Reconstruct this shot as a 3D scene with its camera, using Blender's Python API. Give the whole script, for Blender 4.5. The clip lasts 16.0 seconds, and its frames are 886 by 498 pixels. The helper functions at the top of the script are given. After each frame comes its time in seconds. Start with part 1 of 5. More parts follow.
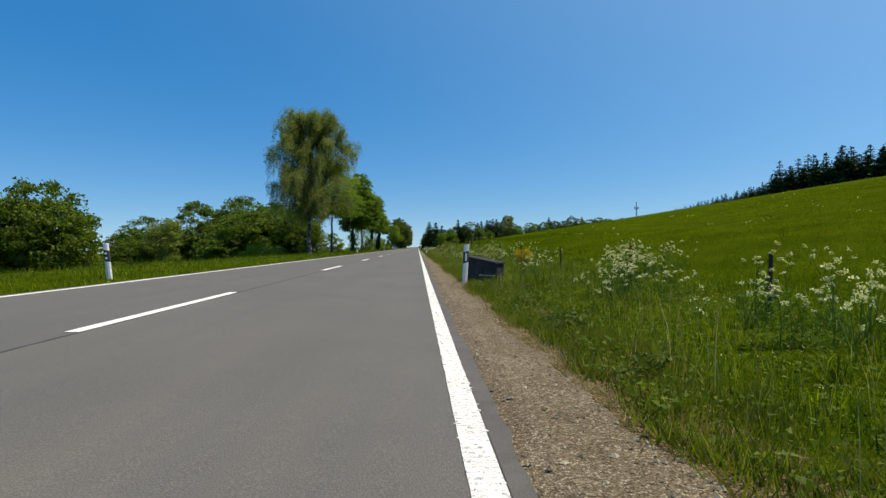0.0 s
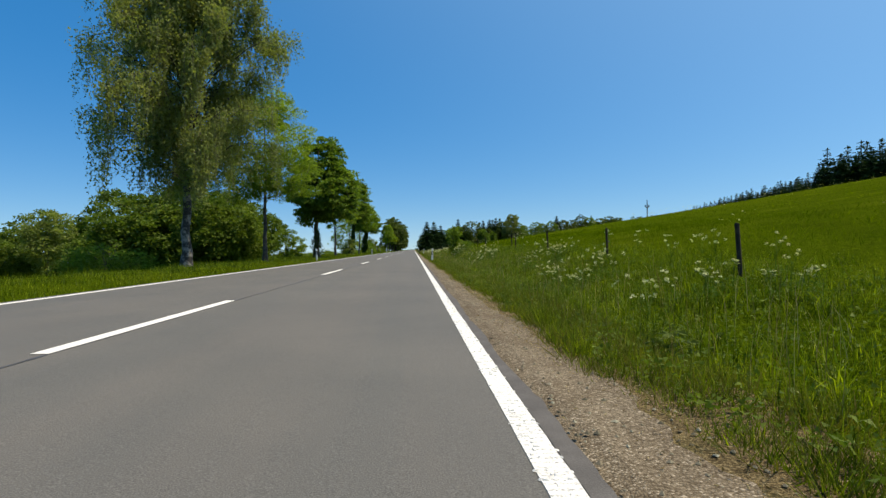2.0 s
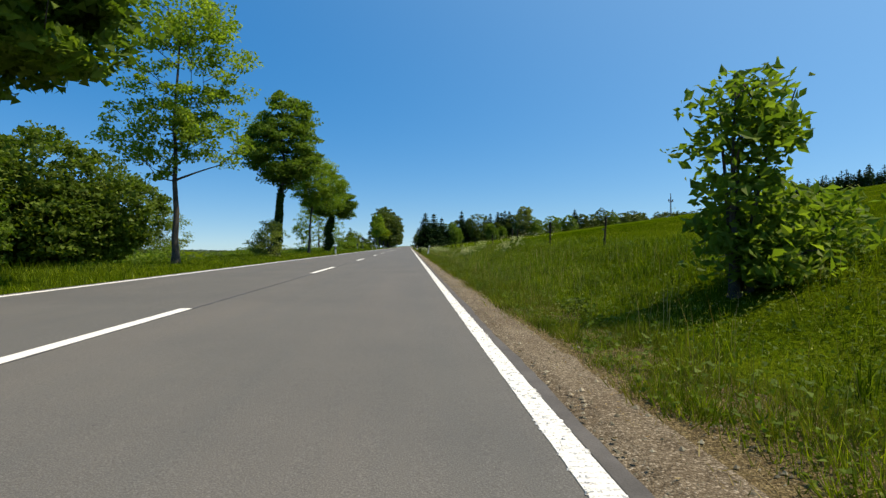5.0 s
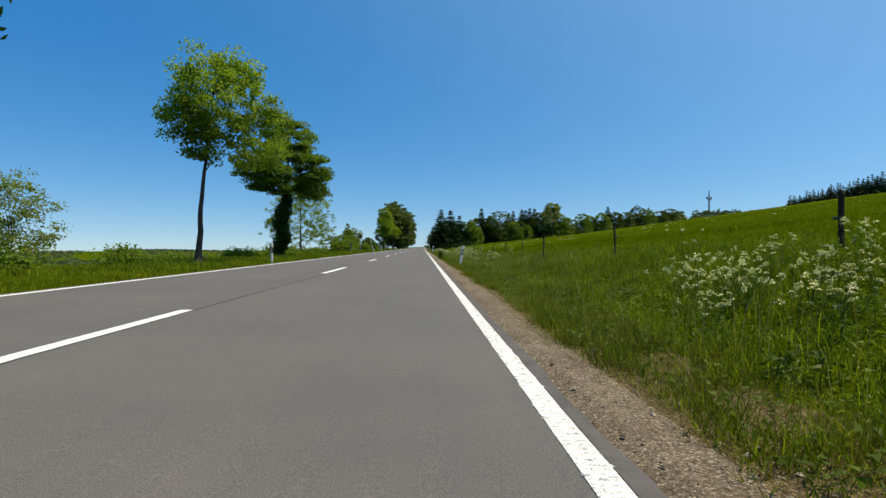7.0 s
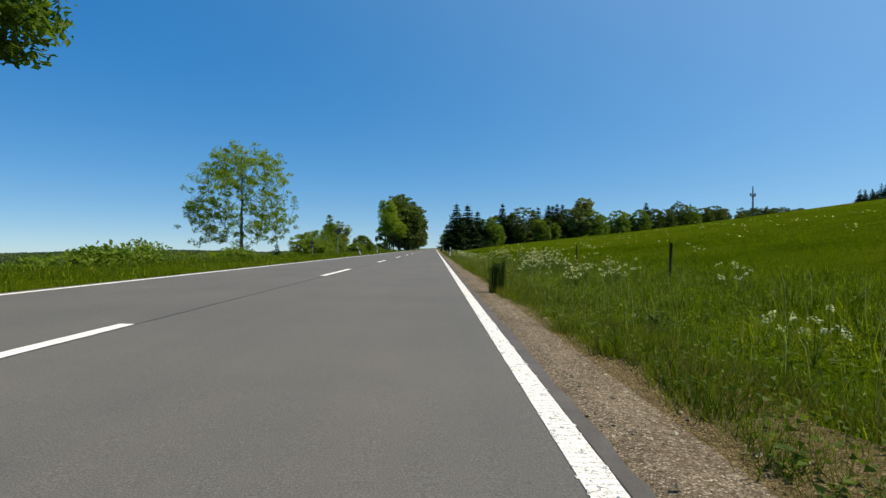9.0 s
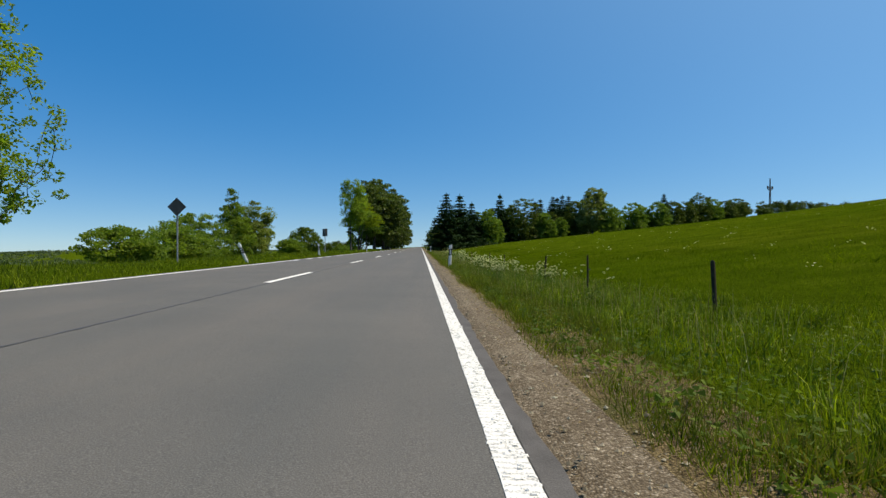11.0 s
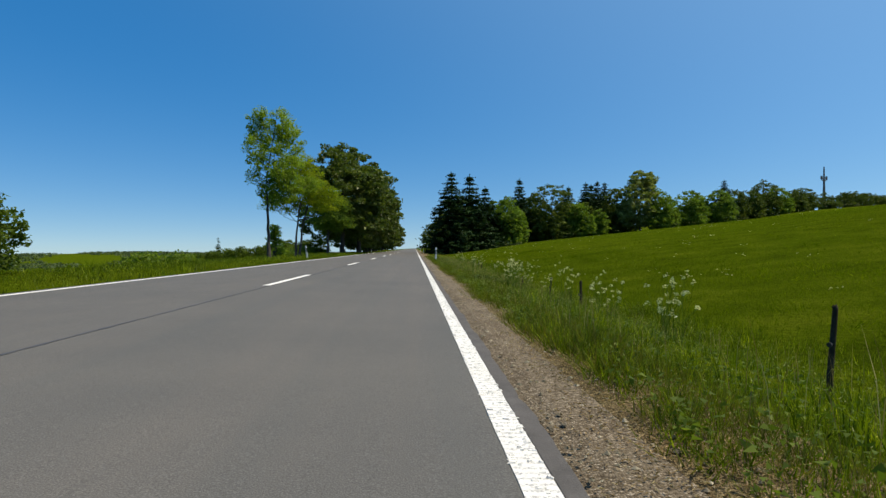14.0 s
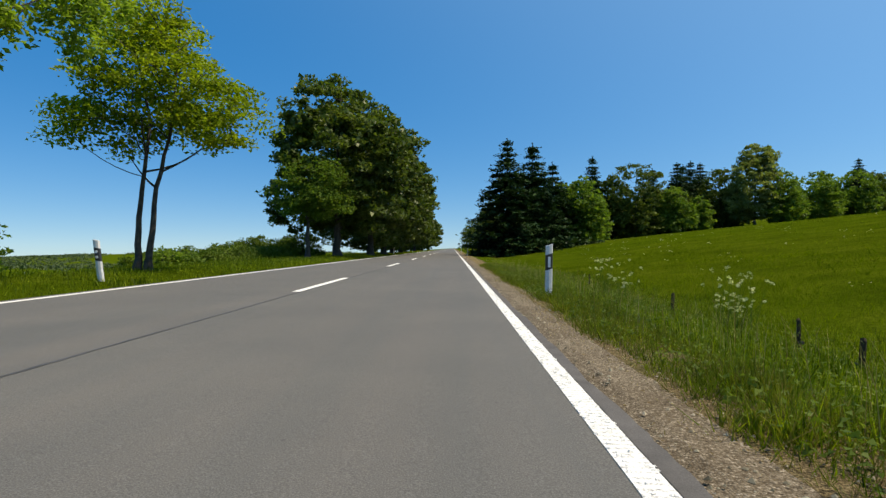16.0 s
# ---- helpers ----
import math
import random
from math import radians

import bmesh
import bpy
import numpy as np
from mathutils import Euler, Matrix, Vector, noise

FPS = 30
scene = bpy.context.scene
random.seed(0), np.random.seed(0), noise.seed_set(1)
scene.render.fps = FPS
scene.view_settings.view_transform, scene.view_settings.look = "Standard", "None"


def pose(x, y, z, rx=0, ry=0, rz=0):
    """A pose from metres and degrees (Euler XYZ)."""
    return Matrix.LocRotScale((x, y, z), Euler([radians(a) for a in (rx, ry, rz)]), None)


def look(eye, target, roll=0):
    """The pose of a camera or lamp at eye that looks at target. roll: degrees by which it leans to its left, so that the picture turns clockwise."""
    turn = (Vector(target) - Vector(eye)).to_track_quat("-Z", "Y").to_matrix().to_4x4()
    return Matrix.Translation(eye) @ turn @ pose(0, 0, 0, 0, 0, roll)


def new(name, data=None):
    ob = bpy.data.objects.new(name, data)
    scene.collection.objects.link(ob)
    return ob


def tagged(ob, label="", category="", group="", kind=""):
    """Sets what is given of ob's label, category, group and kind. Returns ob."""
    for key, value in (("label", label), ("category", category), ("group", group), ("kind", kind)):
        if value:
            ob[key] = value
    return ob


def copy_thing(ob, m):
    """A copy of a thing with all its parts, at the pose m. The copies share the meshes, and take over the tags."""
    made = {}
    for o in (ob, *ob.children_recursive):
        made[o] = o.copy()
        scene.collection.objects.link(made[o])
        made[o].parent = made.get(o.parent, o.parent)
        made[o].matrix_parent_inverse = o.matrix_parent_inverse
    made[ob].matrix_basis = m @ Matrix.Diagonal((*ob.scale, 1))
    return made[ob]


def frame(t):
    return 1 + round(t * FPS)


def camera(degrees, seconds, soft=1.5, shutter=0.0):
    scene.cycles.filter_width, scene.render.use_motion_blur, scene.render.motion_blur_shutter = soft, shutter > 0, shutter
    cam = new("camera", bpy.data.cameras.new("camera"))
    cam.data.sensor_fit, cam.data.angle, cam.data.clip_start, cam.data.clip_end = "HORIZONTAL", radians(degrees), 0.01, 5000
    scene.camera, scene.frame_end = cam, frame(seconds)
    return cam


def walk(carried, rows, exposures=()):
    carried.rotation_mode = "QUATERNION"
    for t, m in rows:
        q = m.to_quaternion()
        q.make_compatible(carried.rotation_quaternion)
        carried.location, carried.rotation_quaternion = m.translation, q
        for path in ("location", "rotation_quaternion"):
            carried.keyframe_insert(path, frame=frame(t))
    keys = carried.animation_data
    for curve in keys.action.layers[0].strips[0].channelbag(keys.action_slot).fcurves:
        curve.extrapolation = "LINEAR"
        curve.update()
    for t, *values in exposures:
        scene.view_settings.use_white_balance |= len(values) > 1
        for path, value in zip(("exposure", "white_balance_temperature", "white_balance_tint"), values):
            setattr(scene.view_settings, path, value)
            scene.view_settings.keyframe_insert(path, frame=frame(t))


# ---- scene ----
cam = camera(77.23, 16.0, soft=1.4)
ROWS = [
    # seconds, x, y, z, yaw, pitch, roll
    (0.0, -0.216, -0.244, 0.766, -2.594, -0.232, 0.480),
    (0.5, -0.186, 5.904, 0.761, -1.099, -0.067, -0.141),
    (1.0, -0.296, 12.126, 0.780, -1.422, -0.079, -0.066),
    (1.5, -0.504, 18.268, 0.763, -0.361, -0.047, 0.923),
    (2.0, -0.471, 24.465, 0.777, -3.026, -0.016, 0.841),
    (2.5, -0.491, 30.770, 0.780, -1.207, -0.015, -0.720),
    (3.0, -0.504, 37.121, 0.782, -4.682, -0.209, 1.365),
    (3.5, -0.581, 43.405, 0.766, -0.679, -0.098, -0.228),
    (4.0, -0.672, 49.684, 0.800, -2.148, -0.138, -0.596),
    (4.2, -0.590, 52.109, 0.785, -3.972, -0.175, -0.111),
    (6.3, -0.645, 78.200, 0.767, -2.513, -0.490, 0.835),
    (6.5, -0.618, 80.483, 0.763, -4.184, -0.294, 0.650),
    (7.0, -0.590, 86.510, 0.758, -2.121, -0.234, -0.039),
    (7.5, -0.547, 92.229, 0.760, -1.862, -0.153, -0.391),
    (8.0, -0.589, 98.299, 0.752, -2.013, -0.119, -0.028),
    (8.5, -0.457, 105.077, 0.744, -4.701, -0.095, 0.347),
    (9.0, -0.515, 111.807, 0.729, -0.831, -0.102, -0.175),
    (9.5, -0.550, 118.790, 0.727, -1.813, -0.159, 0.397),
    (9.7, -0.493, 121.299, 0.732, -2.884, -0.249, 0.396),
    (11.8, -0.300, 147.650, 0.742, -1.790, -0.220, -0.163),
    (12.0, -0.347, 149.627, 0.751, -1.694, -0.156, 0.007),
    (12.5, -0.333, 155.772, 0.751, -2.119, -0.168, -0.009),
    (13.0, -0.290, 162.082, 0.730, -2.564, -0.062, 0.097),
    (13.5, -0.427, 168.259, 0.747, -1.149, -0.111, -0.114),
    (14.0, -0.390, 174.316, 0.758, -2.876, -0.083, 0.077),
    (14.5, -0.412, 180.364, 0.753, -2.207, -0.127, 0.172),
    (15.0, -0.383, 186.694, 0.757, -3.088, -0.225, 0.247),
    (15.5, -0.463, 193.132, 0.770, -1.920, -0.251, -0.046),
    (16.0, -0.628, 199.916, 0.756, 1.083, -0.079, 0.169),
]
walk(cam, [(t, pose(x, y, z, 90 + pitch, roll, yaw)) for t, x, y, z, yaw, pitch, roll in ROWS],
     exposures=[(0.0, 0.15, 7220, 10), (1.5, 0.19, 7270, 10), (3.0, 0.27, 7370, 10), (4.0, 0.25, 7320, 10), (6.5, 0.22, 7270, 10), (7.5, 0.12, 7220, 10),
                (9.0, 0.11, 7220, 10), (12.0, 0.03, 7070, 10), (15.0, 0.03, 7120, 10), (16.0, 0.18, 7270, 10)])

# ---- light ----
SUN_UP, SUN_SIDE = 61.0, 97.0          # elevation; bearing from +y towards +x
world = bpy.data.worlds.new("sky")
scene.world = world
world.use_nodes = True
wn = world.node_tree.nodes
sky = wn.new("ShaderNodeTexSky")
sky.sky_type = "NISHITA"
sky.sun_disc = False
sky.sun_elevation, sky.sun_rotation = radians(SUN_UP), radians(SUN_SIDE)
sky.altitude, sky.air_density, sky.dust_density, sky.ozone_density = 500, 1.0, 0.2, 1.8
clear = wn.new("ShaderNodeBackground")          # the even blue of a clear dry day under the sky's gradient
clear.inputs["Color"].default_value, clear.inputs["Strength"].default_value = (0.0, 0.33, 1.0, 1), 0.25
both, bright = wn.new("ShaderNodeAddShader"), wn.new("ShaderNodeAddShader")
wn["Background"].inputs["Strength"].default_value = 0.08
wl = world.node_tree.links
vivid = wn.new("ShaderNodeHueSaturation")
vivid.inputs["Saturation"].default_value = 1.4
towards = wn.new("ShaderNodeTexCoord")
raised = wn.new("ShaderNodeMapping")            # dry air: the milky band stays below the horizon
raised.inputs["Location"].default_value = (0, 0, 0.05)
wl.new(towards.outputs["Generated"], raised.inputs["Vector"])
wl.new(raised.outputs[0], sky.inputs["Vector"])
glow = wn.new("ShaderNodeVectorMath")           # the sky pales smoothly towards the sun
glow.operation = "DOT_PRODUCT"
a, e = radians(SUN_SIDE), radians(SUN_UP)
glow.inputs[1].default_value = (math.sin(a) * math.cos(e), math.cos(a) * math.cos(e), math.sin(e))
rise = wn.new("ShaderNodeMapRange")
rise.interpolation_type = "SMOOTHSTEP"
rise.inputs["From Min"].default_value, rise.inputs["From Max"].default_value = -0.05, 1.25
pale = wn.new("ShaderNodeBackground")
pale.inputs["Color"].default_value = (0.86, 1.0, 0.8, 1)
gain = wn.new("ShaderNodeMath")
gain.operation = "MULTIPLY"
gain.inputs[1].default_value = 0.3
wl.new(towards.outputs["Generated"], glow.inputs[0])
wl.new(glow.outputs["Value"], rise.inputs["Value"])
wl.new(rise.outputs[0], gain.inputs[0])
wl.new(gain.outputs[0], pale.inputs["Strength"])
wl.new(sky.outputs["Color"], vivid.inputs["Color"])
wl.new(vivid.outputs["Color"], wn["Background"].inputs["Color"])
wl.new(wn["Background"].outputs[0], both.inputs[0])
wl.new(clear.outputs[0], both.inputs[1])
wl.new(both.outputs[0], bright.inputs[0])
wl.new(pale.outputs[0], bright.inputs[1])
wl.new(bright.outputs[0], wn["World Output"].inputs["Surface"])
sun = new("sun", bpy.data.lights.new("sun", "SUN"))
sun.data.energy, sun.data.angle, sun.data.color = 5.0, radians(0.55), (1.0, 0.91, 0.76)
sun.matrix_world = look((80 * math.sin(a) * math.cos(e), 80 * math.cos(a) * math.cos(e), 80 * math.sin(e)), (0, 0, 0))


# ---- materials ----
def material(name, rough=0.8, metal=0.0):
    m = bpy.data.materials.new(name)
    m.use_nodes = True
    b = m.node_tree.nodes["Principled BSDF"]
    b.inputs["Roughness"].default_value, b.inputs["Metallic"].default_value = rough, metal
    return m, m.node_tree.nodes, m.node_tree.links, b


def noise_node(m, scale, detail=4.0, rough=0.6, coord="Object"):
    n, l = m.node_tree.nodes, m.node_tree.links
    tc, tx = n.new("ShaderNodeTexCoord"), n.new("ShaderNodeTexNoise")
    tx.inputs["Scale"].default_value, tx.inputs["Detail"].default_value, tx.inputs["Roughness"].default_value = scale, detail, rough
    l.new(tc.outputs[coord], tx.inputs["Vector"])
    return tx


def ramp_node(m, source, stops):
    n, l = m.node_tree.nodes, m.node_tree.links
    r = n.new("ShaderNodeValToRGB")
    while len(r.color_ramp.elements) < len(stops):
        r.color_ramp.elements.new(0.5)
    for el, (at, c) in zip(r.color_ramp.elements, stops):
        el.position, el.color = at, (*c, 1)
    l.new(source, r.inputs["Fac"])
    return r


def mix_node(m, fac, a, b, kind="MIX"):
    n, l = m.node_tree.nodes, m.node_tree.links
    x = n.new("ShaderNodeMix")
    x.data_type, x.blend_type = "RGBA", kind
    for sock, v in ((x.inputs[0], fac), (x.inputs[6], a), (x.inputs[7], b)):
        if isinstance(v, (int, float)):
            sock.default_value = v
        elif isinstance(v, tuple):
            sock.default_value = (*v, 1)
        else:
            l.new(v, sock)
    return x.outputs[2]


def bump_node(m, bsdf, source, strength, distance):
    b = m.node_tree.nodes.new("ShaderNodeBump")
    b.inputs["Strength"].default_value, b.inputs["Distance"].default_value = strength, distance
    m.node_tree.links.new(source, b.inputs["Height"])
    m.node_tree.links.new(b.outputs["Normal"], bsdf.inputs["Normal"])


def two_tone(name, dark, light, scale, rough=0.8, fine=0.0, bump=0.0, lo=0.3, hi=0.7, metal=0.0, gloss=0.5):
    m, n, l, b = material(name, rough, metal)
    b.inputs["Specular IOR Level"].default_value = gloss
    big = ramp_node(m, noise_node(m, scale).outputs["Fac"], [(lo, dark), (hi, light)])
    col = big.outputs["Color"]
    if fine:
        f = noise_node(m, fine, 3.0)
        col = mix_node(m, 0.55, col, ramp_node(m, f.outputs["Fac"], [(0.3, (0.45, 0.45, 0.45)), (0.7, (1, 1, 1))]).outputs["Color"], "MULTIPLY")
        if bump:
            bump_node(m, b, f.outputs["Fac"], 0.6, bump)
    l.new(col, b.inputs["Base Color"])
    return m


def leaf_material(name, dark, mid, light, through_light=0.3, patch=0.35, rough=0.5, gloss=0.06, tufts=0.0):
    """Foliage: each leaf its own tone, drifting in patches; some light passes through."""
    m, n, l, b = material(name, rough)
    if name.endswith("_leaf"):                  # leaves of one tree differ little; light and shade do the rest
        dark, light = (tuple(q + (p - q) * 0.55 for p, q in zip(c, mid)) for c in (dark, light))
    geo = n.new("ShaderNodeNewGeometry")
    tone = ramp_node(m, geo.outputs["Random Per Island"], [(0.0, dark), (0.5, mid), (1.0, light)])
    big = ramp_node(m, noise_node(m, patch, 3.0).outputs["Fac"], [(0.3, (0.55, 0.62, 0.55)), (0.7, (1.28, 1.2, 1.0))])
    col = mix_node(m, 1.0, tone.outputs["Color"], big.outputs["Color"], "MULTIPLY")
    if tufts:
        small = ramp_node(m, noise_node(m, tufts, 3.0).outputs["Fac"], [(0.32, (0.42, 0.5, 0.45)), (0.5, (1, 1, 1)), (0.7, (1.35, 1.25, 1.1))])
        col = mix_node(m, 1.0, col, small.outputs["Color"], "MULTIPLY")
    l.new(col, b.inputs["Base Color"])
    b.inputs["Specular IOR Level"].default_value = gloss
    t = n.new("ShaderNodeBsdfTranslucent")
    l.new(mix_node(m, 1.0, col, (1.35, 1.5, 0.55), "MULTIPLY"), t.inputs["Color"])
    mx = n.new("ShaderNodeMixShader")
    mx.inputs[0].default_value = through_light
    l.new(b.outputs[0], mx.inputs[1])
    l.new(t.outputs[0], mx.inputs[2])
    l.new(mx.outputs[0], n["Material Output"].inputs["Surface"])
    return m


def asphalt_material():
    m, n, l, b = material("asphalt", 0.85)
    b.inputs["Specular IOR Level"].default_value = 0.35
    grit = noise_node(m, 160.0, 2.0)
    wear = noise_node(m, 0.55, 5.0)
    mp = n.new("ShaderNodeMapping")
    mp.inputs["Scale"].default_value = (1.6, 0.05, 1.0)
    streak = noise_node(m, 1.0, 4.0)
    l.new(streak.inputs["Vector"].links[0].from_socket, mp.inputs["Vector"])
    l.new(mp.outputs[0], streak.inputs["Vector"])
    c = ramp_node(m, grit.outputs["Fac"], [(0.28, (0.066, 0.064, 0.059)), (0.52, (0.100, 0.098, 0.09)), (0.74, (0.152, 0.149, 0.139))]).outputs["Color"]
    c = mix_node(m, 0.8, c, ramp_node(m, wear.outputs["Fac"], [(0.3, (0.86, 0.87, 0.88)), (0.7, (1.12, 1.09, 1.06))]).outputs["Color"], "MULTIPLY")
    c = mix_node(m, 0.9, c, ramp_node(m, streak.outputs["Fac"], [(0.35, (0.93, 0.94, 0.95)), (0.65, (1.08, 1.04, 1.02))]).outputs["Color"], "MULTIPLY")
    spots = n.new("ShaderNodeTexVoronoi")
    spots.inputs["Scale"].default_value = 3.2
    l.new(n["Texture Coordinate"].outputs["Object"], spots.inputs["Vector"])
    c = mix_node(m, ramp_node(m, spots.outputs["Distance"], [(0.012, (1, 1, 1)), (0.035, (0, 0, 0))]).outputs["Color"], c, (0.045, 0.043, 0.042))
    l.new(c, b.inputs["Base Color"])
    bump_node(m, b, grit.outputs["Fac"], 0.5, 0.004)
    return m


def paint_material(name, base, worn, wear_lo=0.3, wear_hi=0.42, scale=60.0, ripple=0.0):
    m, n, l, b = material(name, 0.7)
    w = noise_node(m, scale, 5.0, 0.7)
    d = noise_node(m, 2.0, 4.0)
    c = mix_node(m, 0.5, base, ramp_node(m, d.outputs["Fac"], [(0.3, (0.82, 0.8, 0.76)), (0.7, (1, 1, 1))]).outputs["Color"], "MULTIPLY")
    height = w.outputs["Fac"]
    if ripple:                                  # cross ribs of the profiled marking, about 45 mm apart
        wave, push = n.new("ShaderNodeTexWave"), n.new("ShaderNodeMath")
        wave.bands_direction = "Y"
        wave.inputs["Scale"].default_value, wave.inputs["Distortion"].default_value = 7.0, 2.6
        wave.inputs["Detail"].default_value, wave.inputs["Detail Scale"].default_value = 2.0, 9.0
        l.new(n["Texture Coordinate"].outputs["Object"], wave.inputs["Vector"])
        push.operation = "MULTIPLY_ADD"
        push.inputs[1].default_value = ripple
        l.new(wave.outputs["Fac"], push.inputs[0])
        l.new(height, push.inputs[2])
        height = push.outputs[0]
    c = mix_node(m, ramp_node(m, height, [(wear_lo, (1, 1, 1)), (wear_hi, (0, 0, 0))]).outputs["Color"], c, worn)
    l.new(c, b.inputs["Base Color"])
    bump_node(m, b, height, 0.7, 0.006)
    return m


def meadow_material():
    m, n, l, b = material("meadow", 0.95)
    big, mid, fine = noise_node(m, 0.035, 4.0), noise_node(m, 0.5, 5.0), noise_node(m, 9.0, 4.0, 0.75)
    c = ramp_node(m, mid.outputs["Fac"], [(0.25, (0.036, 0.058, 0.003)), (0.5, (0.058, 0.088, 0.004)), (0.78, (0.092, 0.12, 0.008))]).outputs["Color"]
    c = mix_node(m, 0.7, c, ramp_node(m, fine.outputs["Fac"], [(0.3, (0.45, 0.5, 0.4)), (0.7, (1.35, 1.3, 1.2))]).outputs["Color"], "MULTIPLY")
    c = mix_node(m, 0.7, c, ramp_node(m, big.outputs["Fac"], [(0.35, (0.8, 0.9, 0.75)), (0.65, (1.15, 1.05, 1.1))]).outputs["Color"], "MULTIPLY")
    l.new(c, b.inputs["Base Color"])
    b.inputs["Specular IOR Level"].default_value = 0.0
    bump_node(m, b, fine.outputs["Fac"], 1.0, 0.15)
    return m


def gravel_material():
    m, n, l, b = material("gravel_soil", 0.95)
    b.inputs["Specular IOR Level"].default_value = 0.1
    tc = n.new("ShaderNodeTexCoord")
    cells = []
    for scale in (95.0, 230.0):
        v = n.new("ShaderNodeTexVoronoi")
        v.inputs["Scale"].default_value = scale
        l.new(tc.outputs["Object"], v.inputs["Vector"])
        cells.append(v)
    sep = n.new("ShaderNodeSeparateColor")
    l.new(cells[0].outputs["Color"], sep.inputs[0])
    tone = ramp_node(m, sep.outputs[0], [(0.0, (0.085, 0.069, 0.047)), (0.35, (0.155, 0.13, 0.093)), (0.8, (0.205, 0.175, 0.129)), (1.0, (0.37, 0.33, 0.262))]).outputs["Color"]
    gap = ramp_node(m, cells[0].outputs["Distance"], [(0.4, (1, 1, 1)), (0.75, (0.5, 0.46, 0.42))]).outputs["Color"]
    c = mix_node(m, 0.8, tone, gap, "MULTIPLY")
    c = mix_node(m, 0.55, c, ramp_node(m, cells[1].outputs["Distance"], [(0.3, (1.15, 1.13, 1.1)), (0.9, (0.6, 0.57, 0.54))]).outputs["Color"], "MULTIPLY")
    c = mix_node(m, 0.8, c, ramp_node(m, noise_node(m, 1.6, 5.0).outputs["Fac"], [(0.3, (0.7, 0.64, 0.58)), (0.7, (1.22, 1.2, 1.18))]).outputs["Color"], "MULTIPLY")
    l.new(c, b.inputs["Base Color"])
    bump_node(m, b, cells[0].outputs["Distance"], 0.8, -0.008)
    return m


def straw_soil_material():
    """Earth under a felt of dead grass: straw flecks over brown and dark crumbs."""
    m, n, l, b = material("straw_soil", 0.95)
    b.inputs["Specular IOR Level"].default_value = 0.05
    fine, mid, big = noise_node(m, 75.0, 3.0, 0.7), noise_node(m, 14.0, 4.0, 0.7), noise_node(m, 1.3, 4.0)
    c = ramp_node(m, fine.outputs["Fac"], [(0.32, (0.045, 0.034, 0.02)), (0.47, (0.14, 0.108, 0.06)), (0.58, (0.23, 0.182, 0.1)), (0.72, (0.42, 0.35, 0.22))]).outputs["Color"]
    c = mix_node(m, 0.85, c, ramp_node(m, mid.outputs["Fac"], [(0.3, (0.4, 0.36, 0.3)), (0.6, (1.15, 1.1, 1.0))]).outputs["Color"], "MULTIPLY")
    c = mix_node(m, ramp_node(m, big.outputs["Fac"], [(0.5, (0, 0, 0)), (0.7, (0.5, 0.5, 0.5))]).outputs["Color"], c, (0.06, 0.075, 0.012))
    l.new(c, b.inputs["Base Color"])
    bump_node(m, b, fine.outputs["Fac"], 1.0, 0.03)
    return m


ASPHALT = asphalt_material()
VERGE_SOIL = straw_soil_material()
WORN_LINE = paint_material("worn_road_paint", (0.76, 0.75, 0.71), (0.24, 0.235, 0.225), 0.4, 0.56, 110.0, 0.2)
RIM = two_tone("dark_asphalt_rim", (0.082, 0.077, 0.072), (0.126, 0.118, 0.111), 5.0, 0.9, 120.0, 0.004, gloss=0.25)
WHITE_LINE = paint_material("road_paint", (0.78, 0.77, 0.73), (0.2, 0.195, 0.185), 0.33, 0.44, 120.0)
SEAM = two_tone("bitumen_seam", (0.035, 0.034, 0.033), (0.075, 0.072, 0.07), 3.0, 0.6, 60.0)
GRAVEL = gravel_material()
STONE = leaf_material("loose_stones", (0.12, 0.105, 0.085), (0.22, 0.197, 0.163), (0.38, 0.35, 0.3), 0.0, 1.0, 0.9)
CRUMB = leaf_material("asphalt_crumb", (0.07, 0.062, 0.052), (0.12, 0.108, 0.092), (0.2, 0.182, 0.155), 0.0, 1.0, 0.9)
LITTER = leaf_material("dry_litter", (0.12, 0.085, 0.05), (0.22, 0.16, 0.1), (0.36, 0.29, 0.19), 0.2, 1.5, 0.9)
MAST_GREY = two_tone("dull_grey_paint", (0.035, 0.037, 0.04), (0.07, 0.072, 0.076), 2.0, 0.7)
MEADOW = meadow_material()
GRASS = leaf_material("grass", (0.028, 0.05, 0.002), (0.085, 0.13, 0.004), (0.28, 0.335, 0.028), 0.45, 0.7, 0.5, 0.12, 2.6)
GRASS_DRY = leaf_material("dry_grass", (0.14, 0.105, 0.05), (0.26, 0.205, 0.105), (0.46, 0.385, 0.23), 0.25, 1.2, 0.7)
GRASS_FAR = leaf_material("meadow_grass", (0.045, 0.078, 0.002), (0.074, 0.115, 0.003), (0.125, 0.165, 0.008), 0.44, 0.15, 1.0, 0.0)
GRASS_EDGE = leaf_material("half_dry_grass", (0.13, 0.11, 0.036), (0.115, 0.122, 0.026), (0.095, 0.14, 0.012), 0.4, 1.6, 0.8)
EARS = leaf_material("grass_ears", (0.1, 0.14, 0.02), (0.21, 0.25, 0.05), (0.4, 0.4, 0.17), 0.35, 0.9, 0.6, 0.2)
UMBEL = leaf_material("white_blossom", (0.44, 0.46, 0.27), (0.58, 0.59, 0.42), (0.76, 0.76, 0.62), 0.25, 3.0, 0.9, 0.02)
